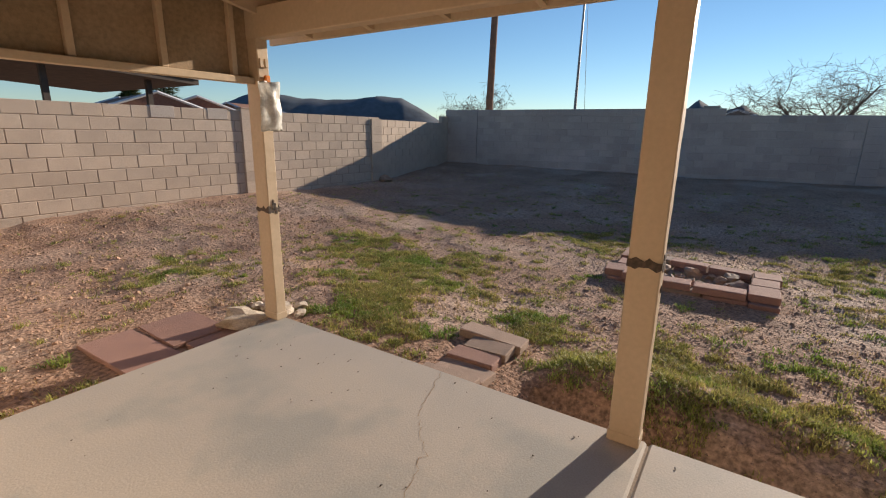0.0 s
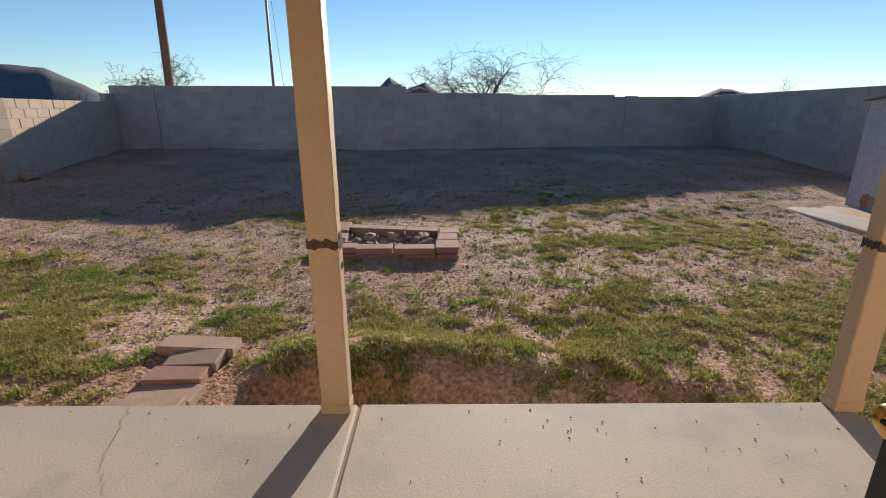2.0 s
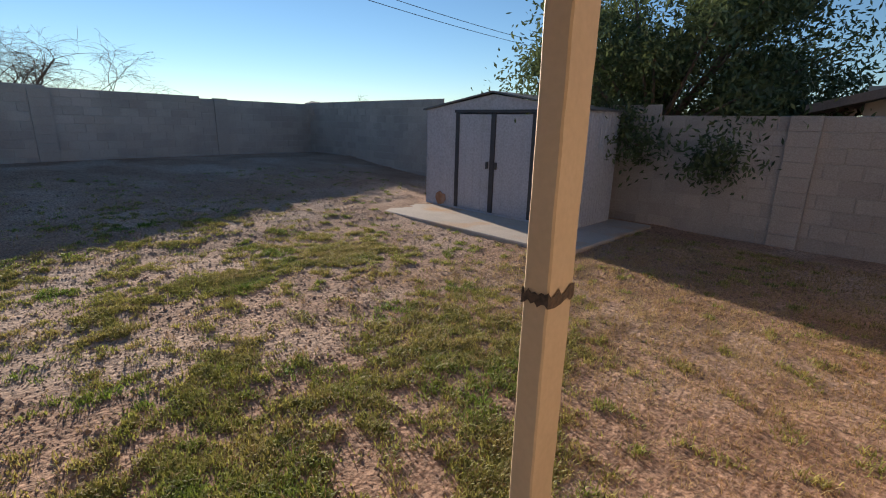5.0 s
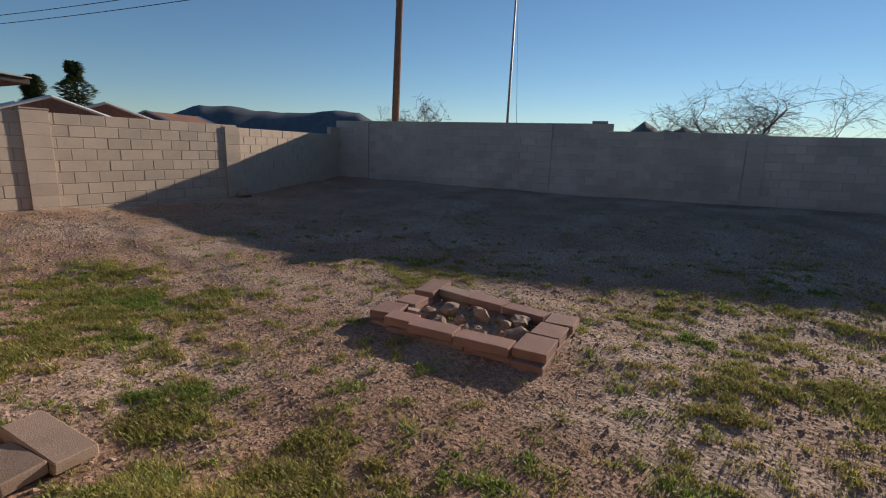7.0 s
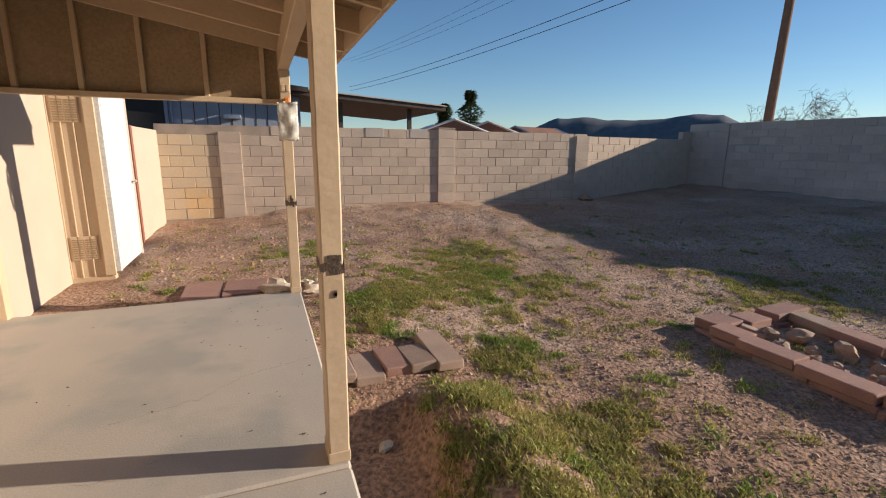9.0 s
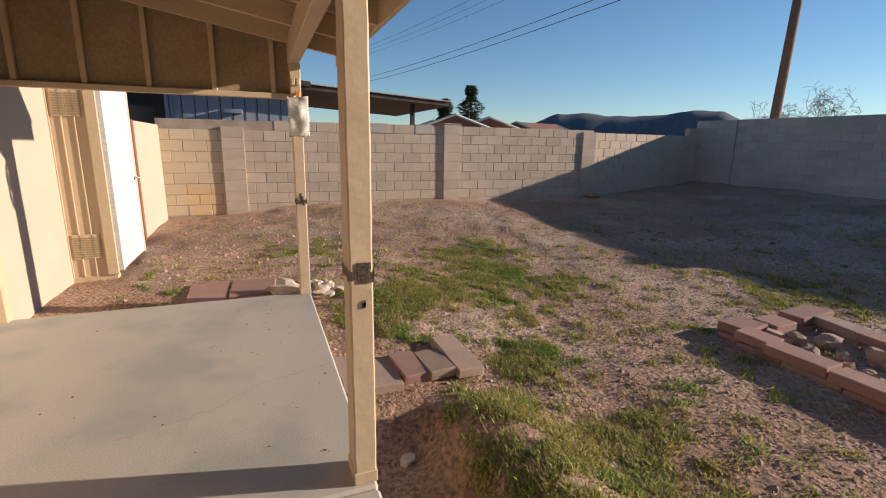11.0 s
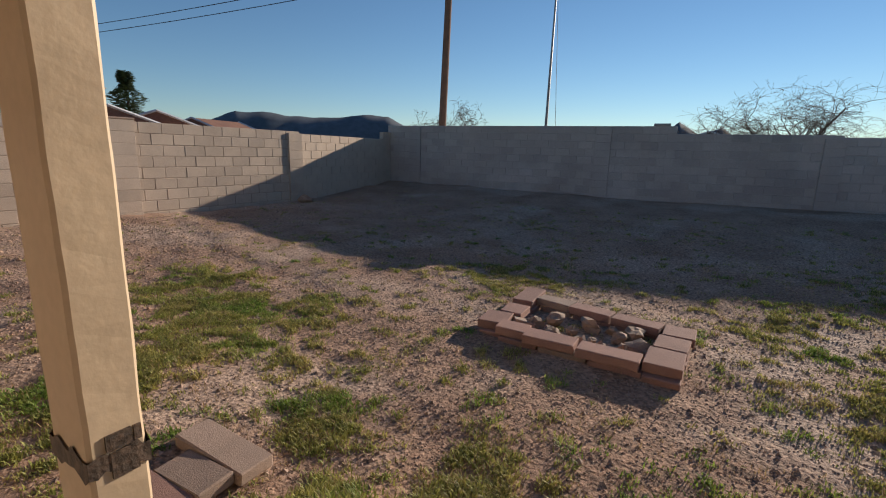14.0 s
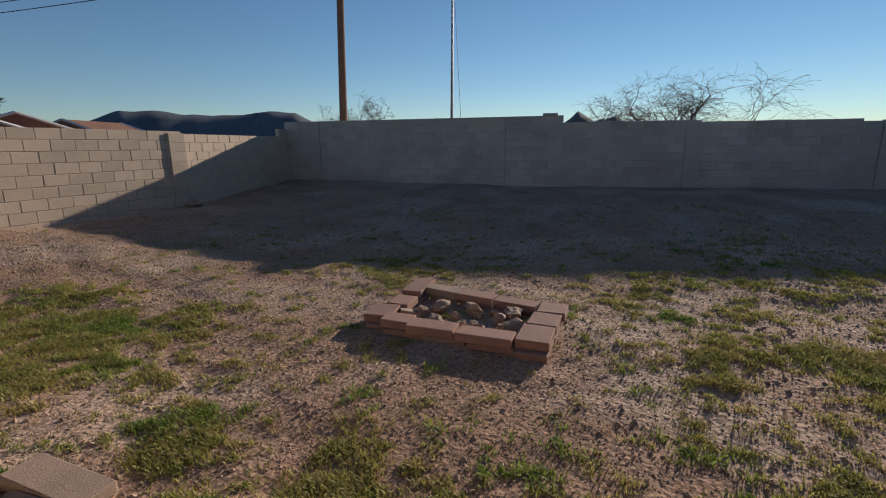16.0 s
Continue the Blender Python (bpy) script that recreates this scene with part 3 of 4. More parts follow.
RED, BUFF = "worn red concrete paver", "worn buff concrete paver"
for x, y, z, w, dd, m, rz in ((1.07, 3.99, -0.13, 0.36, 0.72, M_paver, 1), (1.48, 4.06, -0.12, 0.42, 0.56, M_paver, -2), (1.52, 3.67, -0.13, 0.36, 0.22, M_paver, 1)):
    paver(x, y, z, w, dd, 0.07, rz, m, RED + " laid at the slab end", group="pavers at the slab end")
for x, y, z, w, dd, m, rz, tl in ((2.10, 2.04, -0.165, 0.20, 0.42, M_pavergrey, 2, (0, 3)), (2.31, 2.02, -0.21, 0.20, 0.40, M_pavergrey, -2, (0, 2)),
                                  (2.50, 2.05, -0.19, 0.19, 0.36, M_paver, 4, (1, 2)), (2.69, 2.03, -0.185, 0.19, 0.35, M_pavergrey, 3, (-1, -2)),
                                  (2.88, 2.09, -0.175, 0.20, 0.52, M_pavergrey, 3, (4, 2))):
    paver(x, y, z, w, dd, 0.07, rz, m, (RED if m is M_paver else BUFF) + " in a rough step path", tl, "step path pavers")

# ---- raised bed of pavers ----
RG = -0.245
for x, y, w, dd, m, rz in ((5.34, 0.28, 0.38, 0.26, M_paver, 0), (5.68, 0.27, 0.30, 0.25, M_paver, -1), (6.01, 0.27, 0.36, 0.25, M_paver, 1),
                           (5.27, 0.62, 0.19, 0.40, M_paver, 1), (5.29, 1.04, 0.19, 0.40, M_pavergrey, 1), (5.31, 1.44, 0.20, 0.36, M_paver, 2),
                           (6.16, 0.60, 0.19, 0.40, M_paver, -7), (6.23, 1.02, 0.19, 0.40, M_paver, -9), (6.31, 1.42, 0.19, 0.36, M_pavergrey, -10),
                           (5.44, 1.73, 0.34, 0.21, M_paver, 0), (5.84, 1.73, 0.36, 0.21, M_paver, -1), (6.28, 1.73, 0.42, 0.21, M_paver, 0)):
    paver(x, y, RG - 0.02, w, dd, 0.088, rz, m, "weathered paver under the bed edge", group="raised bed pavers")
for x, y, w, dd, m, rz, tl in ((5.40, 0.29, 0.36, 0.28, M_paver, 1, (0, 0)), (5.75, 0.275, 0.31, 0.26, M_paver, -1, (0, 0)), (6.07, 0.25, 0.30, 0.26, M_paver, 1, (0, 1)),
                               (5.27, 0.68, 0.20, 0.48, M_paver, 1, (0, 0)), (5.29, 1.17, 0.20, 0.44, M_paver, 2, (0, -1)), (5.34, 1.53, 0.21, 0.28, M_paver, 6, (2, 0)),
                               (6.15, 0.62, 0.19, 0.44, M_paver, -8, (0, 0)), (6.23, 1.06, 0.19, 0.42, M_paver, -9, (0, 1)), (6.31, 1.46, 0.19, 0.38, M_pavergrey, -10, (0, 0)),
                               (5.47, 1.76, 0.32, 0.26, M_paver, 8, (0, 0)), (5.80, 1.71, 0.28, 0.22, M_paver, 3, (1, 0)), (6.33, 1.77, 0.50, 0.22, M_paver, 4, (0, 0))):
    paver(x, y, RG + 0.071, w, dd, 0.078, rz, m, RED + " of the raised bed edge", tl, "raised bed pavers")
paver(5.60, 1.54, RG + 0.06, 0.16, 0.20, 0.06, 30, M_pavergrey, "broken buff paver leaning inside the bed edge", (14, 8), "raised bed pavers")


def stone(x, y, size, seed, material=M_stone, label="rounded brown stone lying in the raised bed", group="bed stones", z=None):
    ob = part("stone", rock(size, seed, 2, 0.45), material)
    ob.matrix_basis = pose(x, y, (gz(x, y) if z is None else z) + size[2] * 0.55, 0, 0, seed * 47)
    return tagged(ob, label, "stone", group)


rng = random.Random(3)
for i, (x, y, s) in enumerate(((5.46, 1.18, 0.10), (5.47, 0.98, 0.08), (5.62, 0.52, 0.11), (5.52, 0.62, 0.08), (5.92, 1.00, 0.12), (5.86, 1.32, 0.10), (5.70, 1.46, 0.10), (5.92, 0.60, 0.12), (5.48, 0.80, 0.06), (5.7, 1.1, 0.06), (5.62, 0.9, 0.05), (5.76, 0.70, 0.08), (5.95, 0.80, 0.07), (5.60, 1.28, 0.07))):
    stone(x, y, (s * 0.85, s * rng.uniform(0.6, 0.9), s * rng.uniform(0.55, 0.85)), i + 1, z=-0.20)
for i, (x, y, s) in enumerate(((1.78, 3.74, 0.17), (2.12, 3.66, 0.09), (2.2, 3.8, 0.08), (2.1, 3.86, 0.07), (2.28, 3.66, 0.06), (2.16, 3.52, 0.06), (2.06, 3.95, 0.06))):
    stone(x, y, (s, s * 0.75, s * 0.45), i + 30, M_pale, "pale broken limestone beside the patio post", "pale stones", gz(2.4, 3.6) + 0.02)
stone(2.28, 1.35, (0.05, 0.04, 0.035), 51, M_pale, "small pale stone in the trench", "loose stones")
stone(9.45, 8.85, (0.16, 0.13, 0.12), 52, M_stone, "rough block of stone by the wall pier", "loose stones")


# ---- metal shed ----
def shed():
    X0, X1, Y1, Y0, Z, EV, PK = 4.78, 8.04, -6.85, -8.10, -0.17, 1.61, 1.86
    s = tagged(empty("garden_shed"), "pale lilac-white metal shed with dark door trim", "shed")
    xm = (X0 + X1) / 2
    bm = bx((X0, Y0, Z), (X1, Y0 + 0.02, EV))
    part("back_panel", bm, M_shed, s)

    def sheet(name, put, a, b, z0, z1):
        """A closed ribbed sheet: flat behind, folded in front; put(u, d) gives the plan point d out of the wall."""
        k = max(2, round((b - a) / 0.085))
        st = (b - a) / k
        prof = [(a, -0.012)]
        for i in range(k):
            prof += [(a + i * st, 0), (a + i * st + st * 0.55, 0), (a + i * st + st * 0.62, 0.006), (a + i * st + st * 0.93, 0.006)]
        prof += [(b, 0), (b, -0.012)]
        bm = bmesh.new()
        rows = [[bm.verts.new((*put(u, d), z)) for u, d in prof] for z in (z0, z1)]
        n = len(prof)
        for i in range(n):
            j = (i + 1) % n
            bm.faces.new((rows[0][i], rows[0][j], rows[1][j], rows[1][i]))
        bmesh.ops.recalc_face_normals(bm, faces=bm.faces[:])
        part(name, bm, M_shed, s)

    DX0, DX1 = 5.52, 7.27
    for a, b in ((X0 + 0.014, DX0), (DX1, X1 - 0.014)):
        sheet("front_panel", lambda u, d: (u, Y1 - 0.008 + d), a, b, Z + 0.03, EV)
    for nm, a, b in (("door", DX0 + 0.07, 6.345), ("door", 6.445, DX1 - 0.07)):
        dd = part(nm, bx((a, Y1 - 0.035, Z + 0.03), (b, Y1 - 0.012, EV - 0.07), 0.004), M_shed, s)
        for i in range(1, 4):
            x = a + (b - a) * i / 4
            part("rib", bx((x, Y1 - 0.0118, Z + 0.05), (x + 0.012, Y1 - 0.007, EV - 0.09), 0.002), M_shed, dd)
        hx = 6.285 if a < 6 else 6.475
        part("handle", bx((hx, Y1 - 0.011, 0.62), (hx + 0.05, Y1 + 0.02, 0.74), 0.006), M_shedtrim, dd, "dark door handle")
    for a, b in ((DX0, DX0 + 0.085), (6.345, 6.445), (DX1 - 0.085, DX1)):
        part("door_trim", bx((a, Y1 - 0.012, Z + 0.02), (b, Y1 + 0.006, EV - 0.051), 0.003), M_shedtrim, s, "dark brown trim")
    part("door_track", bx((DX0 - 0.03, Y1 - 0.012, EV - 0.05), (DX1 + 0.03, Y1 + 0.012, EV), 0.003), M_shedtrim, s, "dark brown track")
    bm = bmesh.new()
    vs = [bm.verts.new((x, yy, z)) for yy in (Y1 - 0.02, Y1 + 0.0) for x, z in ((X0, EV + 0.002), (X1, EV + 0.002), (xm, PK))]
    for f in ((3, 4, 5), (2, 1, 0), (0, 1, 4, 3), (1, 2, 5, 4), (2, 0, 3, 5)):
        bm.faces.new([vs[i] for i in f])
    part("gable", bm, M_shed, s)
    for sx, xa, xb in ((-1, X0 - 0.06, xm), (1, xm, X1 + 0.06)):
        bm = bmesh.new()
        za, zb = (EV - 0.005, PK + 0.025) if sx < 0 else (PK + 0.025, EV - 0.005)
        vs = [bm.verts.new((x, yy, z + h)) for h in (0, 0.025) for x, yy, z in ((xa, Y0 - 0.05, za), (xb, Y0 - 0.05, zb), (xb, Y1 + 0.06, zb), (xa, Y1 + 0.06, za))]
        for f in ((3, 2, 1, 0), (4, 5, 6, 7), (0, 1, 5, 4), (1, 2, 6, 5), (2, 3, 7, 6), (3, 0, 4, 7)):
            bm.faces.new([vs[i] for i in f])
        part("roof_panel", bm, M_shedroof, s, "dark metal roof panel")
    sheet("side_panel", lambda u, d: (X0 - d, u), Y0, Y1, Z, EV)
    sheet("side_panel", lambda u, d: (X1 + d, u), Y0, Y1, Z, EV)
    part("bottom_rail", bx((X0, Y1 - 0.01, Z), (X1, Y1 + 0.012, Z + 0.03), 0.003), M_shed, s)
    bm = tube(bmesh.new(), (0, 0, 0), (0, 0.006, 0), 0.15, 0.14, 22)
    for v in bm.verts:
        k = 1 + 0.35 * noise.noise((v.co.x * 9, v.co.z * 9, 3.0))
        v.co = Vector((7.62 + v.co.x * k, Y1 + 0.012 + v.co.y, -0.02 + v.co.z * 0.8 * k))
    part("rust_patch", bm, M_rust, s, "flat patch of brown rust")
    return s


shed()
tagged(part("shed_pad", bx((4.10, -8.25, -0.40), (8.42, -5.62, -0.17), 0.015), M_pad), "pale rust-stained concrete pad under the shed", "pad", kind="structure")


# ---- trees ----
def bare_tree(x, y, height, width, limbs, seed, label, trunk=0.16, levels=3, z0=0.0):
    """A short trunk, arching limbs, and side shoots that thin out towards the ends."""
    t = tagged(empty("bare_tree", (x, y, z0)), label, "tree")
    rg = random.Random(seed)
    tk, tw = bmesh.new(), bmesh.new()

    def grow(p, dirn, ln, r, lev):
        bm = tk if lev < 2 else tw
        segs = 7 if lev == 0 else 5 if lev < 3 else 3
        for i in range(segs):
            bend = Vector((rg.gauss(0, 1), rg.gauss(0, 1), rg.gauss(0, 0.8))) * 0.20
            dirn = (dirn + bend - Vector((0, 0, 0.05 * lev))).normalized()
            q = p + dirn * ln / segs
            r1 = max(r * 0.84, 0.008)
            tube(bm, p, q, r, r1, 6 if lev < 2 else 3)
            p, r = q, r1
            if lev < levels and i > 0:
                for _ in range(2 if lev < 2 or i == 2 else 1):
                    side = Vector((rg.gauss(0, 1), rg.gauss(0, 1), rg.gauss(0.15, 0.7))).normalized()
                    grow(p, (dirn * 0.75 + side * 0.8).normalized(), ln * rg.uniform(0.35, 0.62), max(r * 0.5, 0.009), lev + 1)

    fork = Vector((0, 0, height * 0.16))
    tube(tk, (0, 0, -0.2), fork, trunk * 1.3, trunk, 8)
    for k in range(limbs):
        a = (k + 0.5 * rg.random()) * 2 * math.pi / limbs
        up_ = rg.uniform(0.35, 1.0)
        grow(fork, Vector((math.cos(a), math.sin(a), up_)).normalized(), width * rg.uniform(0.7, 1.0), trunk * 0.75, 0)
    everything = tk.verts[:] + tw.verts[:]
    zs = max(v.co.z for v in everything)
    rs = sorted(math.hypot(v.co.x, v.co.y) for v in everything)[int(len(everything) * 0.96)]
    for v in everything:
        v.co = Vector((v.co.x * width / rs, v.co.y * width / rs, v.co.z * height / zs))
    part("trunk", tk, M_bark, t)
    tagged(part("twig_crown", tw, M_twig, t), kind="stuff")
    return t


bare_tree(38, -2.1, 6.8, 7.2, 8, 12, "large leafless spreading mesquite tree beyond the wall", 0.24, 3)
bare_tree(38, 22.1, 5.9, 3.3, 7, 5, "leafless tree behind the utility pole", 0.12, 3)
bare_tree(52, -37, 5.2, 2.8, 5, 8, "small leafless tree on the far side", 0.10, 2)


def leafy(x, y, z0, trunk_h, rad, hgt, clumps, leaves, size, seed, material, label, name="leafy_tree"):
    t = tagged(empty(name, (x, y, z0)), label, "tree")
    rg = random.Random(seed)
    bm = bmesh.new()
    tube(bm, (0, 0, 0), (0.1, 0.05, trunk_h), 0.18, 0.12, 10)
    cs = []
    for i in range(clumps):
        a, u, w = rg.uniform(0, 2 * math.pi), math.sqrt(rg.random()), rg.random()
        c = Vector((rad * u * math.cos(a), rad * u * math.sin(a), trunk_h * 0.6 + hgt * w * (1 - 0.45 * u * u)))
        cs.append((c, rg.uniform(0.28, 0.62) * rad * 0.42))
        if i % 3 == 0:
            tube(bm, (0.1, 0.05, trunk_h * 0.9), c, 0.05, 0.015, 5)
    part("trunk", bm, M_bark, t)
    verts, faces = [], []
    for c, r in cs:
        for _ in range(leaves):
            p = c + Vector((rg.gauss(0, 1), rg.gauss(0, 1), rg.gauss(0, 0.8))) * r * 0.55
            a = Vector((rg.gauss(0, 1), rg.gauss(0, 1), rg.gauss(0, 1))).normalized()
            b = a.orthogonal().normalized()
            s = size * rg.uniform(0.6, 1.3)
            k = len(verts)
            verts += [tuple(p - a * s), tuple(p + b * s * 0.35), tuple(p + a * s), tuple(p - b * s * 0.35)]
            faces.append((k, k + 1, k + 2, k + 3))
    me = bpy.data.meshes.new("crown")
    me.from_pydata(verts, [], faces)
    me.materials.append(material)
    tagged(part("crown", me, None, t), kind="stuff")
    return t


leafy(4.9, -10.1, 0, 1.2, 2.6, 3.7, 150, 520, 0.055, 2, M_leaf, "dense dark evergreen tree overhanging the side wall")
leafy(8.9, -12.6, 0, 0.9, 1.3, 1.7, 26, 240, 0.06, 6, M_leafbright, "bright green shrub behind the shed")
leafy(15.2, 10.6, 0, 1.9, 0.7, 0.7, 12, 160, 0.05, 7, M_leafbright, "small green shrub over the wall corner")


def conifer(x, y, h, seed, label):
    t = tagged(empty("conifer", (x, y, 0)), label, "tree")
    rg = random.Random(seed)
    part("trunk", tube(bmesh.new(), (0, 0, 0), (0, 0, h * 0.96), 0.22, 0.03, 8), M_bark, t)
    verts, faces = [], []
    for i in range(2600):
        w = rg.random() ** 0.8
        z = h * (0.2 + 0.8 * w)
        r = (1 - w) * h * 0.34 * rg.uniform(0.25, 1.0) + 0.35
        lump = 1 + 0.35 * math.sin(z * 3.1 + seed)
        a = rg.uniform(0, 6.283)
        p = Vector((r * lump * math.cos(a), r * lump * math.sin(a), z - r * 0.2))
        d = Vector((math.cos(a), math.sin(a), rg.uniform(-0.4, 0.5))).normalized()
        s = rg.uniform(0.18, 0.38)
        b = Vector((-d.y, d.x, 0.2)) * s * 0.5
        k = len(verts)
        verts += [tuple(p - d * s), tuple(p + b), tuple(p + d * s), tuple(p - b)]
        faces.append((k, k + 1, k + 2, k + 3))
    me = bpy.data.meshes.new("crown")
    me.from_pydata(verts, [], faces)
    me.materials.append(M_leaf)
    tagged(part("crown", me, None, t), kind="stuff")


conifer(26.6, 54.0, 8.6, 1, "dark pine tree behind the far houses")
conifer(22.2, 51.5, 6.6, 2, "shorter dark pine behind the far houses")

# ---- utility pole, antenna mast, wires ----
POLE = Vector((17.9, 10.34, 0))
up = tagged(empty("utility_pole", tuple(POLE)), "weathered brown wooden utility pole", "utility pole")
part("shaft", tube(bmesh.new(), (0, 0, 0), (0.35, -0.1, 10.5), 0.16, 0.12, 14), M_pole, up)
part("crossarm", bx((-0.9, -0.06, 9.2), (1.5, 0.06, 9.32), 0.01), M_pole, up)
mast = tagged(empty("antenna_mast", (38.4, 13.5, 0)), "thin leaning steel antenna mast with a guy wire", "antenna mast")
part("shaft", tube(bmesh.new(), (0, 0, 0), (-0.1, -0.2, 13.6), 0.13, 0.07, 8), M_steel, mast)
part("guy_wire", tube(bmesh.new(), (0.3, -0.9, 0), (-0.1, -0.35, 13.0), 0.018, 0.018, 4), M_wire, mast)


def wire(p0, p1, sag, r, label="black overhead power line"):
    bm = bmesh.new()
    pts = []
    for i in range(25):
        u = i / 24
        pts.append(Vector(p0).lerp(Vector(p1), u) - Vector((0, 0, sag * 4 * u * (1 - u))))
    for a, b in zip(pts, pts[1:]):
        tube(bm, a, b, r, r, 4)
    tagged(part("power_line", bm, M_wire), label, "power line", "power lines")


for dz, dx in ((0.0, 0.0), (-0.42, 0.05)):
    wire((18.2 + dx, 10.42, 8.6 + dz), (12.0 + dx, 56, 8.4 + dz), 0.5, 0.018)
    wire((18.2 + dx, 10.42, 8.6 + dz), (26.0 + dx, -36, 8.2 + dz), 0.6, 0.018)
for dx in (-0.7, 0.2, 1.2):
    wire((18.1 + dx, 10.42, 11.0), (12.0 + dx, 56, 11.2), 0.6, 0.010, "thin high overhead wire")



def slant(a, b, w, h):
    bm = bmesh.new()
    a, b = Vector(a), Vector(b)
    vs = [bm.verts.new(p + Vector((0, dy, dz))) for p in (a, b) for dy, dz in ((-w, 0), (w, 0), (w, h), (-w, h))]
    for f in ((0, 1, 2, 3), (7, 6, 5, 4), (0, 4, 5, 1), (1, 5, 6, 2), (2, 6, 7, 3), (3, 7, 4, 0)):
        bm.faces.new([vs[i] for i in f])
    return bm


# ---- neighbour's house over the side wall ----
def neighbour():
    NY = 15.0
    h = tagged(empty("neighbour_house"), "blue-grey board-sided house with a dark carport roof", "house")
    part("wall", bx((-9, NY, -0.2), (3.0, NY + 0.2, 2.95)), M_blue, h)
    for i in range(36):
        x = -0.72 + i * 0.34 if i < 12 else -9 + (i - 12) * 0.3
        if x < 3.0 and not -1.8 < x < -0.75:
            part("siding_groove", bx((x, NY - 0.012, -0.1), (x + 0.025, NY - 0.001, 2.94)), M_darkwood, h)
    w = part("window", bx((-1.75, NY - 0.02, 1.5), (-0.80, NY - 0.001, 2.82)), M_dark, h, "dark window opening")
    part("frame", bx((-0.795, NY - 0.05, 1.4), (-0.70, NY - 0.001, 2.9), 0.004), M_blue, w)
    part("downpipe", bx((-0.64, NY - 0.08, 1.3), (-0.58, NY - 0.02, 2.9), 0.01), M_blue, h)
    part("light_box", bx((0.75, NY - 0.3, 2.2), (1.25, NY - 0.0125, 2.32), 0.01), M_blue, h)
    # main roof: low slope falling to the right
    bm = bmesh.new()
    vs = [bm.verts.new(p) for p in ((-9, 14.2, 4.2), (3.2, 14.2, 3.02), (3.2, 22, 3.02), (-9, 22, 4.2), (-9, 14.2, 4.34), (3.2, 14.2, 3.16), (3.2, 22, 3.16), (-9, 22, 4.34))]
    for f in ((3, 2, 1, 0), (4, 5, 6, 7), (0, 1, 5, 4), (1, 2, 6, 5), (2, 3, 7, 6), (3, 0, 4, 7)):
        bm.faces.new([vs[i] for i in f])
    part("roof", bm, M_darkwood, h)
    bm = bmesh.new()
    vs = [bm.verts.new(p) for p in ((2.6, 14.4, 2.98), (7.75, 14.4, 2.66), (7.75, 21, 2.66), (2.6, 21, 2.98), (2.6, 14.4, 3.14), (7.75, 14.4, 2.80), (7.75, 21, 2.80), (2.6, 21, 3.14))]
    for f in ((3, 2, 1, 0), (4, 5, 6, 7), (0, 1, 5, 4), (1, 2, 6, 5), (2, 3, 7, 6), (3, 0, 4, 7)):
        bm.faces.new([vs[i] for i in f])
    part("carport_roof", bm, M_darkwood, h, "dark sagging carport roof")
    part("roof_edge", slant((2.6, 14.37, 3.14), (7.78, 14.37, 2.80), 0.03, 0.03), M_farwall, h, "pale drip edge")
    part("post", bx((6.55, 14.9, -0.1), (6.68, 15.03, 2.72)), M_darkwood, h)
    part("post", bx((4.2, 14.9, -0.1), (4.33, 15.03, 2.85)), M_darkwood, h)
    part("vent_pipe", tube(bmesh.new(), (2.1, 15.6, 3.0), (2.1, 15.6, 3.75), 0.05, 0.05, 10), M_white, h)
    return h


neighbour()
rh = tagged(empty("shaded_house"), "dark house gable behind the shaded side wall", "house")
part("wall", bx((-8, -12.5, -0.2), (1.9, -9.4, 2.0)), M_farwall, rh)
part("roof", slant((2.5, -10.9, 1.62), (-4.0, -10.9, 3.3), 1.9, 0.12), M_shingle, rh)


def cottage(x, y, w, d, wall_h, roof_h, rz, label, roofing=M_redroof, walls=M_farwall):
    h = tagged(empty("far_house", (x, y, 0), rz), label, "house", "far houses")
    part("wall", bx((-w / 2, -d / 2, -0.2), (w / 2, d / 2, wall_h)), walls, h)
    bm = bmesh.new()
    e = 0.5
    vs = [bm.verts.new(p) for p in ((-w / 2 - e, -d / 2 - e, wall_h), (w / 2 + e, -d / 2 - e, wall_h), (w / 2 + e, d / 2 + e, wall_h), (-w / 2 - e, d / 2 + e, wall_h), (-w / 2 - e, 0, wall_h + roof_h), (w / 2 + e, 0, wall_h + roof_h))]
    for f in ((3, 2, 1, 0), (0, 1, 5, 4), (2, 3, 4, 5), (0, 4, 3), (1, 2, 5)):
        bm.faces.new([vs[i] for i in f])
    part("roof", bm, roofing, h)
    for sx in (-1, 1):
        bm = bmesh.new()
        X = sx * (w / 2 + e + 0.02)
        for s in (-1, 1):
            a, b = Vector((X, s * (d / 2 + e), wall_h)), Vector((X, 0, wall_h + roof_h))
            tube(bm, a, b, 0.10, 0.10, 4)
        part("bargeboard", bm, M_white, h, "white bargeboard")
        wn_ = part("window", bx((sx * (w / 2) - 0.03, -0.6, 1.0), (sx * (w / 2) + 0.03, 0.6, 2.1)), M_dark, h)
    return h


cottage(24, 44, 9, 7, 2.5, 1.5, 65, "tan house with a red-brown tiled gable roof")
cottage(30.5, 45, 6, 6, 2.6, 1.3, 20, "pale house with a brown gable roof")
cottage(17.5, 40, 9, 7, 2.4, 1.4, 80, "low tan house with a red-brown roof")
cottage(62, 4, 12, 8, 2.4, 1.6, 10, "distant low house with a dark roof", M_shingle)


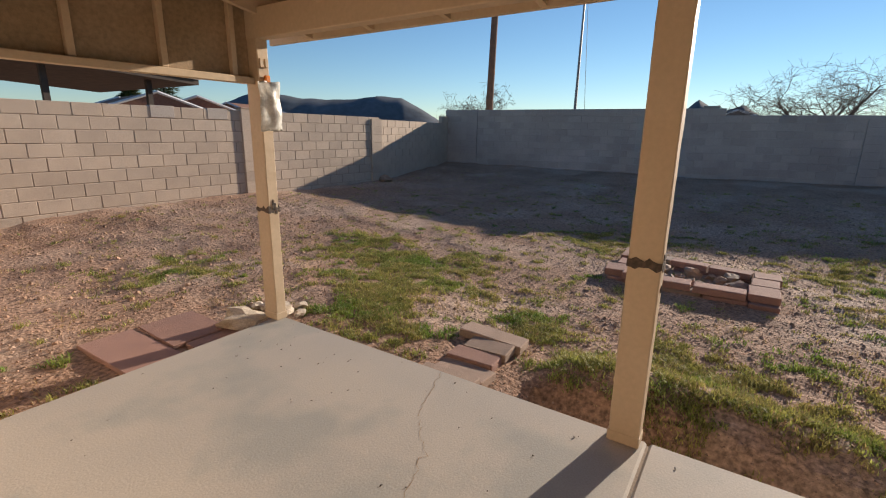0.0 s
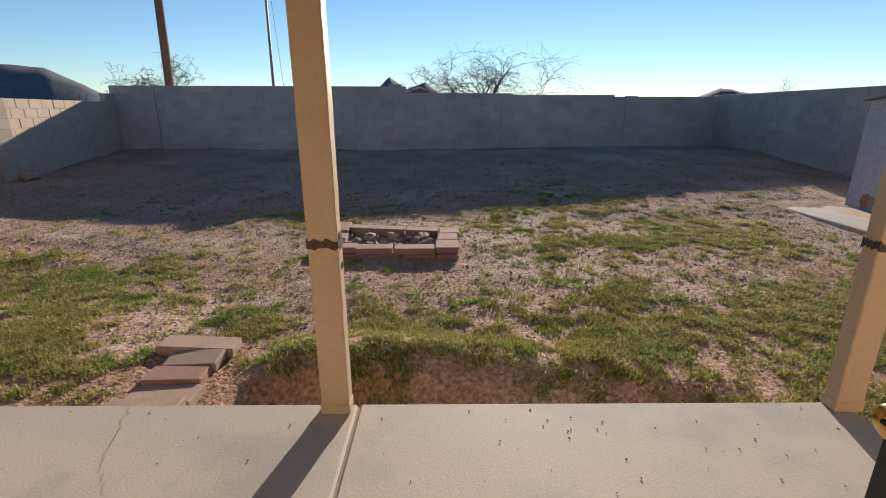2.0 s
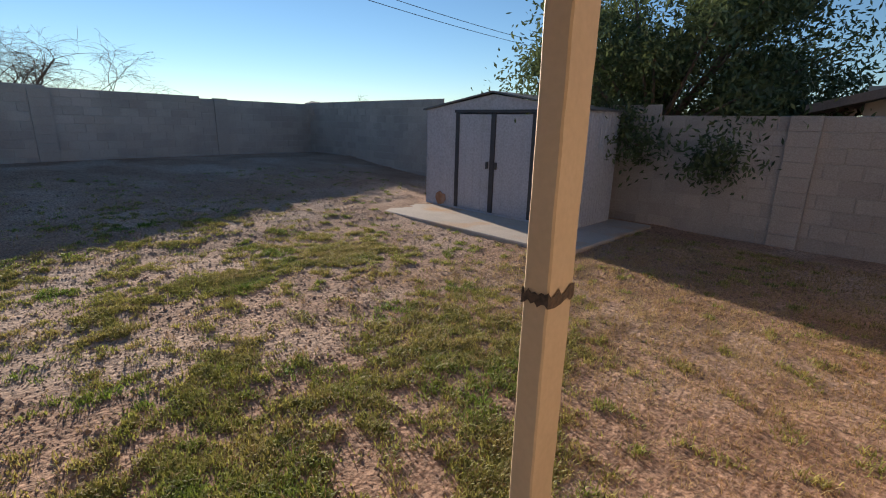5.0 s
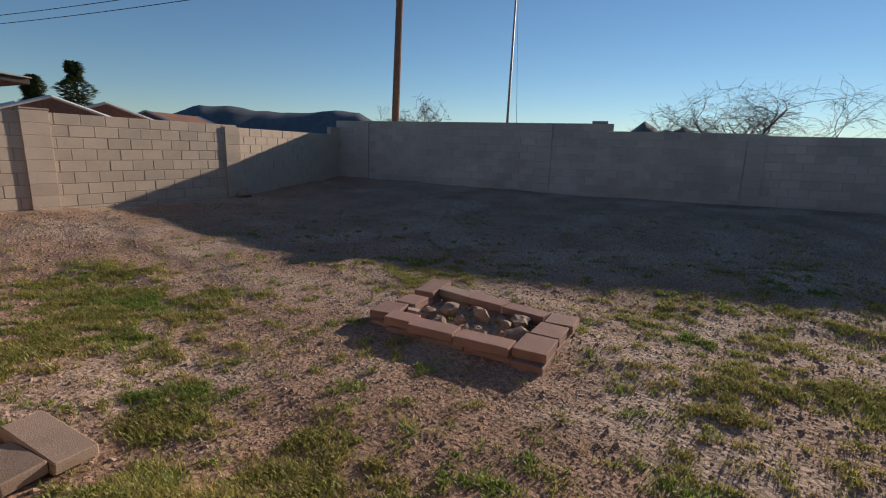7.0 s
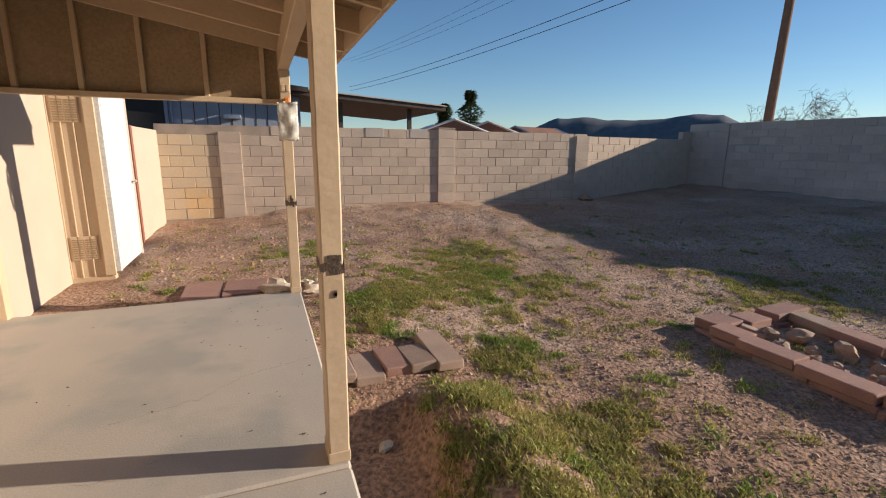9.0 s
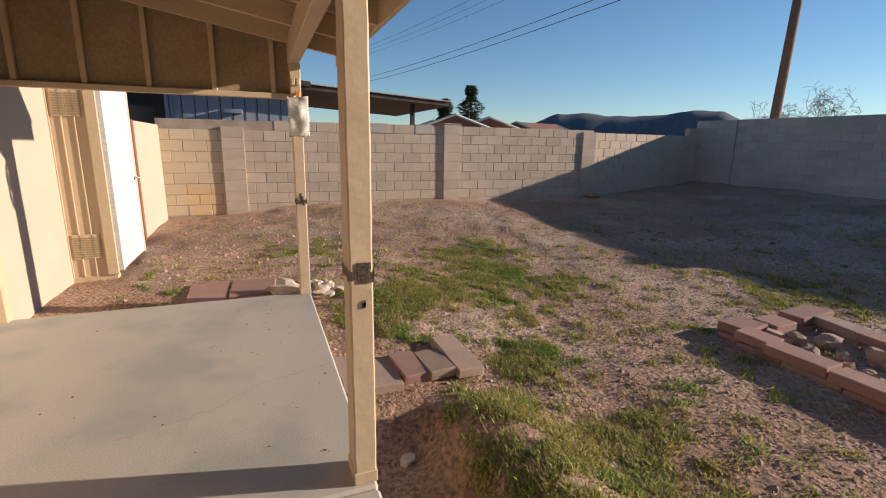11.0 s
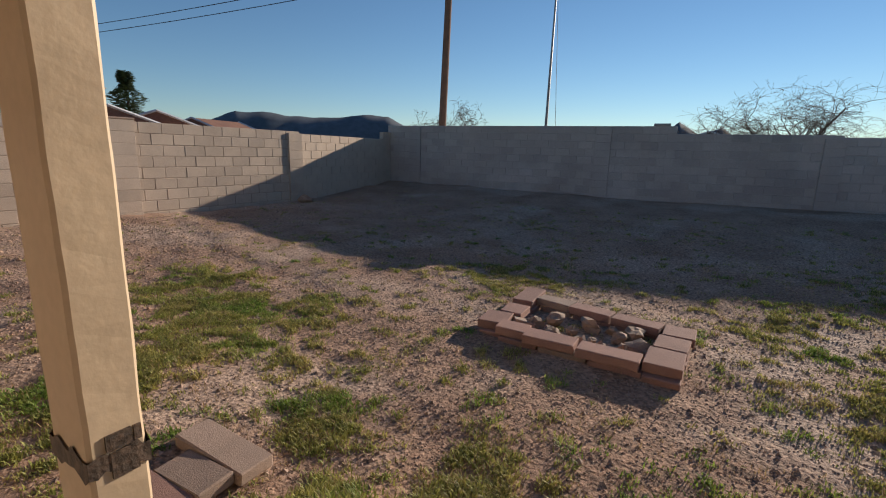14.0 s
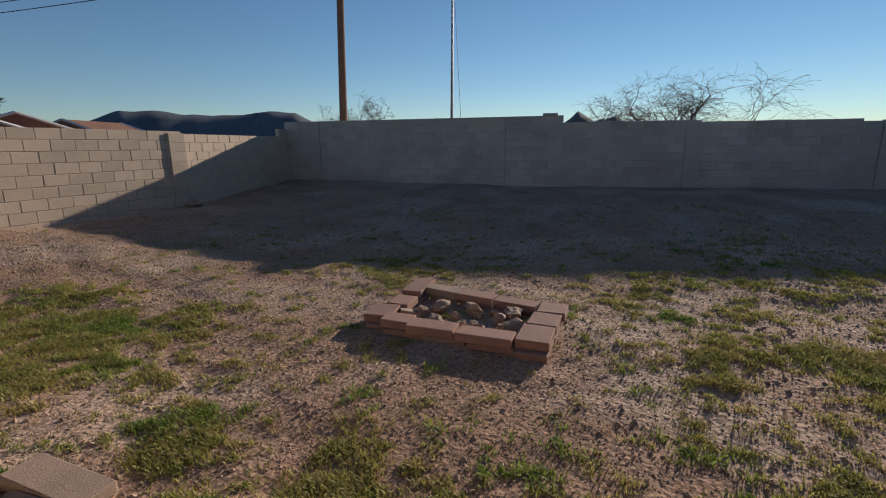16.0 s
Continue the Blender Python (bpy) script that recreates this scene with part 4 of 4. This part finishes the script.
# ---- hills ----
def hill(yaw0, yaw1, dist, profile, label, depth=250):
    """A ridge between two bearings; profile gives its height in metres at even steps."""
    bm = bmesh.new()
    n = 60
    rows = []
    for j, (k, hh) in enumerate(((0, 0.0), (0.45, 0.75), (0.7, 1.0), (1.3, 0.9), (2.0, 0.0))):
        row = []
        for i in range(n + 1):
            u = i / n
            a = radians(yaw0 + (yaw1 - yaw0) * u)
            q = u * (len(profile) - 1)
            i0 = min(int(q), len(profile) - 2)
            z = profile[i0] * (1 - (q - i0)) + profile[i0 + 1] * (q - i0)
            z *= 1 + 0.05 * noise.noise((u * 14, yaw0, j))
            r = dist + depth * k * 0.5
            row.append(bm.verts.new((r * math.sin(a), r * math.cos(a), z * hh - (3 if hh == 0 else 0))))
        rows.append(row)
    for a, b in zip(rows, rows[1:]):
        for i in range(n):
            bm.faces.new((a[i], a[i + 1], b[i + 1], b[i]))
    tagged(part("hill", bm, M_hazyhill, None, "", True), label, "hill", kind="structure")


# all ridges share the haze-tinted colour; the air itself is clear
hill(29, 57, 800, (8, 42, 58, 60, 56, 54, 56, 63, 60, 38, 10), "long dark mesa on the horizon, blue-grey with painted-in distance haze")
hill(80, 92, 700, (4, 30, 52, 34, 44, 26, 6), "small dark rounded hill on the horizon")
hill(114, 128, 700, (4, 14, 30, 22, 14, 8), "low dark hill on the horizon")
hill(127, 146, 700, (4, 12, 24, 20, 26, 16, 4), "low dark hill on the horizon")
hill(55, 116, 900, (12, 18, 20, 16, 19, 22, 18, 14, 16, 12), "low skyline in the distance, blue-grey with painted-in haze")

# ---- grass, dry grass, gravel ----
# middle, radius and density of each tuft-covered stretch
PATCHES = ((6.3, -3.5, 0.9, 1.0), (5.8, -1.9, 0.7, 0.8), (5.6, -1.1, 0.5, 0.7), (3.9, -1.2, 0.7, 0.8), (3.5, -2.8, 0.8, 0.95), (3.9, -3.8, 0.6, 0.5), (7.0, -0.8, 0.8, 0.45),
           (4.2, 4.5, 0.8, 0.8), (3.6, 3.6, 0.9, 1.0), (4.5, 3.6, 0.6, 0.75), (3.5, 2.0, 0.45, 0.8), (7.2, 2.3, 0.6, 0.7), (3.3, 1.0, 0.45, 0.7), (2.2, 5.6, 0.55, 0.6), (2.6, 3.0, 0.55, 0.95),
           (3.0, 0.5, 0.55, 1.0), (3.2, -0.2, 0.6, 1.0), (3.0, -1.1, 0.7, 1.0), (2.9, -2.2, 0.7, 0.9), (3.2, -3.6, 0.6, 0.6), (2.6, -0.6, 0.35, 0.9), (2.62, 0.7, 0.3, 0.9), (2.9, 1.45, 0.3, 0.9), (8.6, -2.2, 1.2, 0.3))


def blades(name, count, accept, length, width, material, label, seed, lean=0.5, tuft=6):
    rg = np.random.RandomState(seed)
    pr = random.Random(seed)
    verts, faces = [], []
    made = tries = 0
    while made < count and tries < count * 60:
        tries += 1
        cx, cy = pr.uniform(-0.1, 12.6), pr.uniform(-7.8, 8.9)
        if (cx < SLAB_X + 0.03 and SLAB_Y0 - 0.03 < cy < SLAB_Y1 + 0.03) or (4.15 < cx < 8.4 and cy < -5.58) or cx < 0.2 or cy < right_wall_y(cx) + 0.1:
            continue
        if 5.16 < cx < 6.45 and 0.14 < cy < 1.88 and not (5.42 < cx < 6.02 and 0.45 < cy < 1.58):
            continue
        if (0.8 < cx < 1.75 and 3.5 < cy < 4.45) or (1.95 < cx < 3.0 and 1.82 < cy < 2.34):
            continue
        d = accept(cx, cy)
        if pr.random() > d:
            continue
        base = gz(cx, cy)
        for _ in range(tuft):
            x, y = cx + pr.gauss(0, 0.022), cy + pr.gauss(0, 0.022)
            a = pr.uniform(0, 6.283)
            ln = length * pr.uniform(0.5, 1.25)
            ox, oy = math.cos(a), math.sin(a)
            lx, ly = ox * ln * lean * pr.uniform(0.2, 1.5), oy * ln * lean * pr.uniform(0.2, 1.5)
            w = width * pr.uniform(0.7, 1.3)
            z = base - 0.008
            k = len(verts)
            verts += [(x - oy * w, y + ox * w, z), (x + oy * w, y - ox * w, z), (x + lx * 0.4 + oy * w * 0.7, y + ly * 0.4 - ox * w * 0.7, z + ln * 0.6), (x + lx * 0.4 - oy * w * 0.7, y + ly * 0.4 + ox * w * 0.7, z + ln * 0.6), (x + lx, y + ly, z + ln * 0.9)]
            faces += [(k, k + 1, k + 2, k + 3), (k + 3, k + 2, k + 4)]
            made += 1
    me = bpy.data.meshes.new(name)
    me.from_pydata(verts, [], faces)
    me.materials.append(material)
    tagged(part(name, me, None), label, "grass", kind="stuff")


def lush(x, y):
    d = 0.0
    for px, py, r, s in PATCHES:
        q = ((x - px) ** 2 + (y - py) ** 2) / (r * r)
        if q < 4:
            d = max(d, s * math.exp(-q))
    n1 = noise.noise((x * 1.6, y * 1.6, 5.0)) * 0.5 + noise.noise((x * 4.5, y * 4.5, 8.0)) * 0.5
    n1 += 0.55 * noise.noise((x * 8.0, y * 8.0, 3.0)) + 0.35 * noise.noise((x * 17.0, y * 17.0, 6.0))
    return max(0.0, d * 0.9 + n1 * 1.9 - 0.38) * min(1.0, d * 3)


def sparse(x, y):
    n1 = noise.noise((x * 6.0, y * 6.0, 2.0)) + 0.4 * noise.noise((x * 1.1, y * 1.1, 12.0))
    return (0.28 if n1 > 0.36 else 0.0) * (1 - 0.8 * sm(4.5, 6.5, y)) * (1 - 0.7 * sm(8, 10, x))


def strawy(x, y):
    right = sm(-2.0, -4.0, y) * (1 - sm(4.0, 5.2, x))
    return max(0.0, lush(x, y) * 0.5 + 0.14 * max(0, noise.noise((x * 2.4, y * 2.4, 20.0)) + 0.1) + right * 0.45)


blades("grass", 240000, lush, 0.038, 0.0042, M_grass, "patchy short green grass", 1, 0.7)
blades("weeds", 60000, sparse, 0.042, 0.004, M_grass, "scattered low green weeds", 2, 0.9, 9)
blades("dry_grass", 110000, strawy, 0.045, 0.0022, M_dry, "thin dry straw-coloured grass", 3, 1.1)


def gravel(count, seed):
    pr = random.Random(seed)
    verts, faces = [], []
    for _ in range(count):
        x, y = pr.uniform(2.0, 11.5), pr.uniform(-7.0, 8.8)
        if x < 2.9 and pr.random() < 0.4 or (4.15 < x < 8.4 and y < -5.58) or (5.16 < x < 6.45 and 0.14 < y < 1.88):
            continue
        s = pr.uniform(0.004, 0.011) * (1 + (pr.random() < 0.06) * 1.3)
        z = gz(x, y)
        a = pr.uniform(0, 6.28)
        c, sn = math.cos(a) * s, math.sin(a) * s
        k = len(verts)
        verts += [(x + c, y + sn, z), (x - sn, y + c, z), (x - c, y - sn, z), (x + sn, y - c, z), (x + c * 0.3, y + sn * 0.2, z + s * 0.8)]
        faces += [(k, k + 1, k + 4), (k + 1, k + 2, k + 4), (k + 2, k + 3, k + 4), (k + 3, k, k + 4)]
    me = bpy.data.meshes.new("gravel")
    me.from_pydata(verts, [], faces)
    me.materials.append(M_rockbit)
    tagged(part("gravel", me, None), "fine brown gravel and soil crumbs on the dirt", "gravel", kind="stuff")


gravel(120000, 7)


def clods(count, seed):
    pr = random.Random(seed)
    verts, faces = [], []
    for _ in range(count):
        x, y = pr.uniform(0.3, 5.6), pr.uniform(3.7, 9.0)
        if pr.random() < 0.12:
            x, y = pr.uniform(2.1, 2.5), pr.uniform(-1.6, 1.6)
        if (x < SLAB_X + 0.05 and y < SLAB_Y1 + 0.05) or (0.8 < x < 1.75 and 3.5 < y < 4.45):
            continue
        s = pr.uniform(0.006, 0.016) * (1 + (pr.random() < 0.05) * 1.5)
        z = gz(x, y) - s * 0.2
        k = len(verts)
        for i in range(5):
            a = i * 1.2566 + pr.uniform(-0.4, 0.4)
            r = s * pr.uniform(0.7, 1.2)
            verts.append((x + r * math.cos(a), y + r * math.sin(a), z))
        for i in range(3):
            a = i * 2.094 + pr.uniform(-0.5, 0.5)
            verts.append((x + s * 0.5 * math.cos(a), y + s * 0.5 * math.sin(a), z + s * pr.uniform(0.5, 1.0)))
        faces += [(k, k + 1, k + 5), (k + 1, k + 2, k + 6, k + 5), (k + 2, k + 3, k + 6), (k + 3, k + 4, k + 7, k + 6), (k + 4, k, k + 5, k + 7), (k + 5, k + 6, k + 7)]
    me = bpy.data.meshes.new("soil_clods")
    me.from_pydata(verts, [], faces)
    me.materials.append(M_dirt)
    tagged(part("soil_clods", me, None), "loose reddish brown clods of dug-over soil", "soil", kind="stuff")


clods(6000, 8)


# ---- litter, slab wear ----
def litter(count, seed):
    pr = random.Random(seed)
    verts, faces = [], []
    for _ in range(count):
        x, y = pr.uniform(0.2, 1.95), pr.uniform(SLAB_Y0 + 0.05, SLAB_Y1 - 0.05)
        if pr.random() < 0.6:
            x = 1.95 - abs(pr.gauss(0, 0.35))
        r = pr.uniform(0.003, 0.010)
        k = len(verts)
        for i in range(5):
            a = i * 1.2566 + pr.uniform(-0.4, 0.4)
            verts.append((x + r * math.cos(a), y + r * 0.6 * math.sin(a), 0.0015 + pr.uniform(0.0, 0.004)))
        verts.append((x, y, 0.006))
        faces += [(k + i, k + (i + 1) % 5, k + 5) for i in range(5)]
    me = bpy.data.meshes.new("leaf_litter")
    me.from_pydata(verts, [], faces)
    me.materials.append(M_tape)
    tagged(part("leaf_litter", me, None), "dark crumbs of leaf litter on the slab", "litter", kind="stuff")


litter(110, 21)


def crack(points, width, seed):
    pr = random.Random(seed)
    bm = bmesh.new()
    for (xa, ya), (xb, yb) in zip(points, points[1:]):
        n = 12
        prev = None
        for i in range(n + 1):
            u = i / n
            x, y = xa + (xb - xa) * u + pr.gauss(0, 0.008), ya + (yb - ya) * u + pr.gauss(0, 0.008)
            w = width * pr.uniform(0.3, 1.0)
            cur = [bm.verts.new((x, y - w, 0.002)), bm.verts.new((x, y + w, 0.002))]
            if prev:
                bm.faces.new((prev[0], cur[0], cur[1], prev[1]))
            prev = cur
    part("crack", bm, M_under, slab, "hairline crack")


crack([(1.97, 1.98), (1.55, 1.85), (1.30, 1.62), (0.9, 1.5)], 0.0025, 4)
crack([(1.25, 1.15), (1.05, 1.02), (0.9, 1.05)], 0.0018, 5)
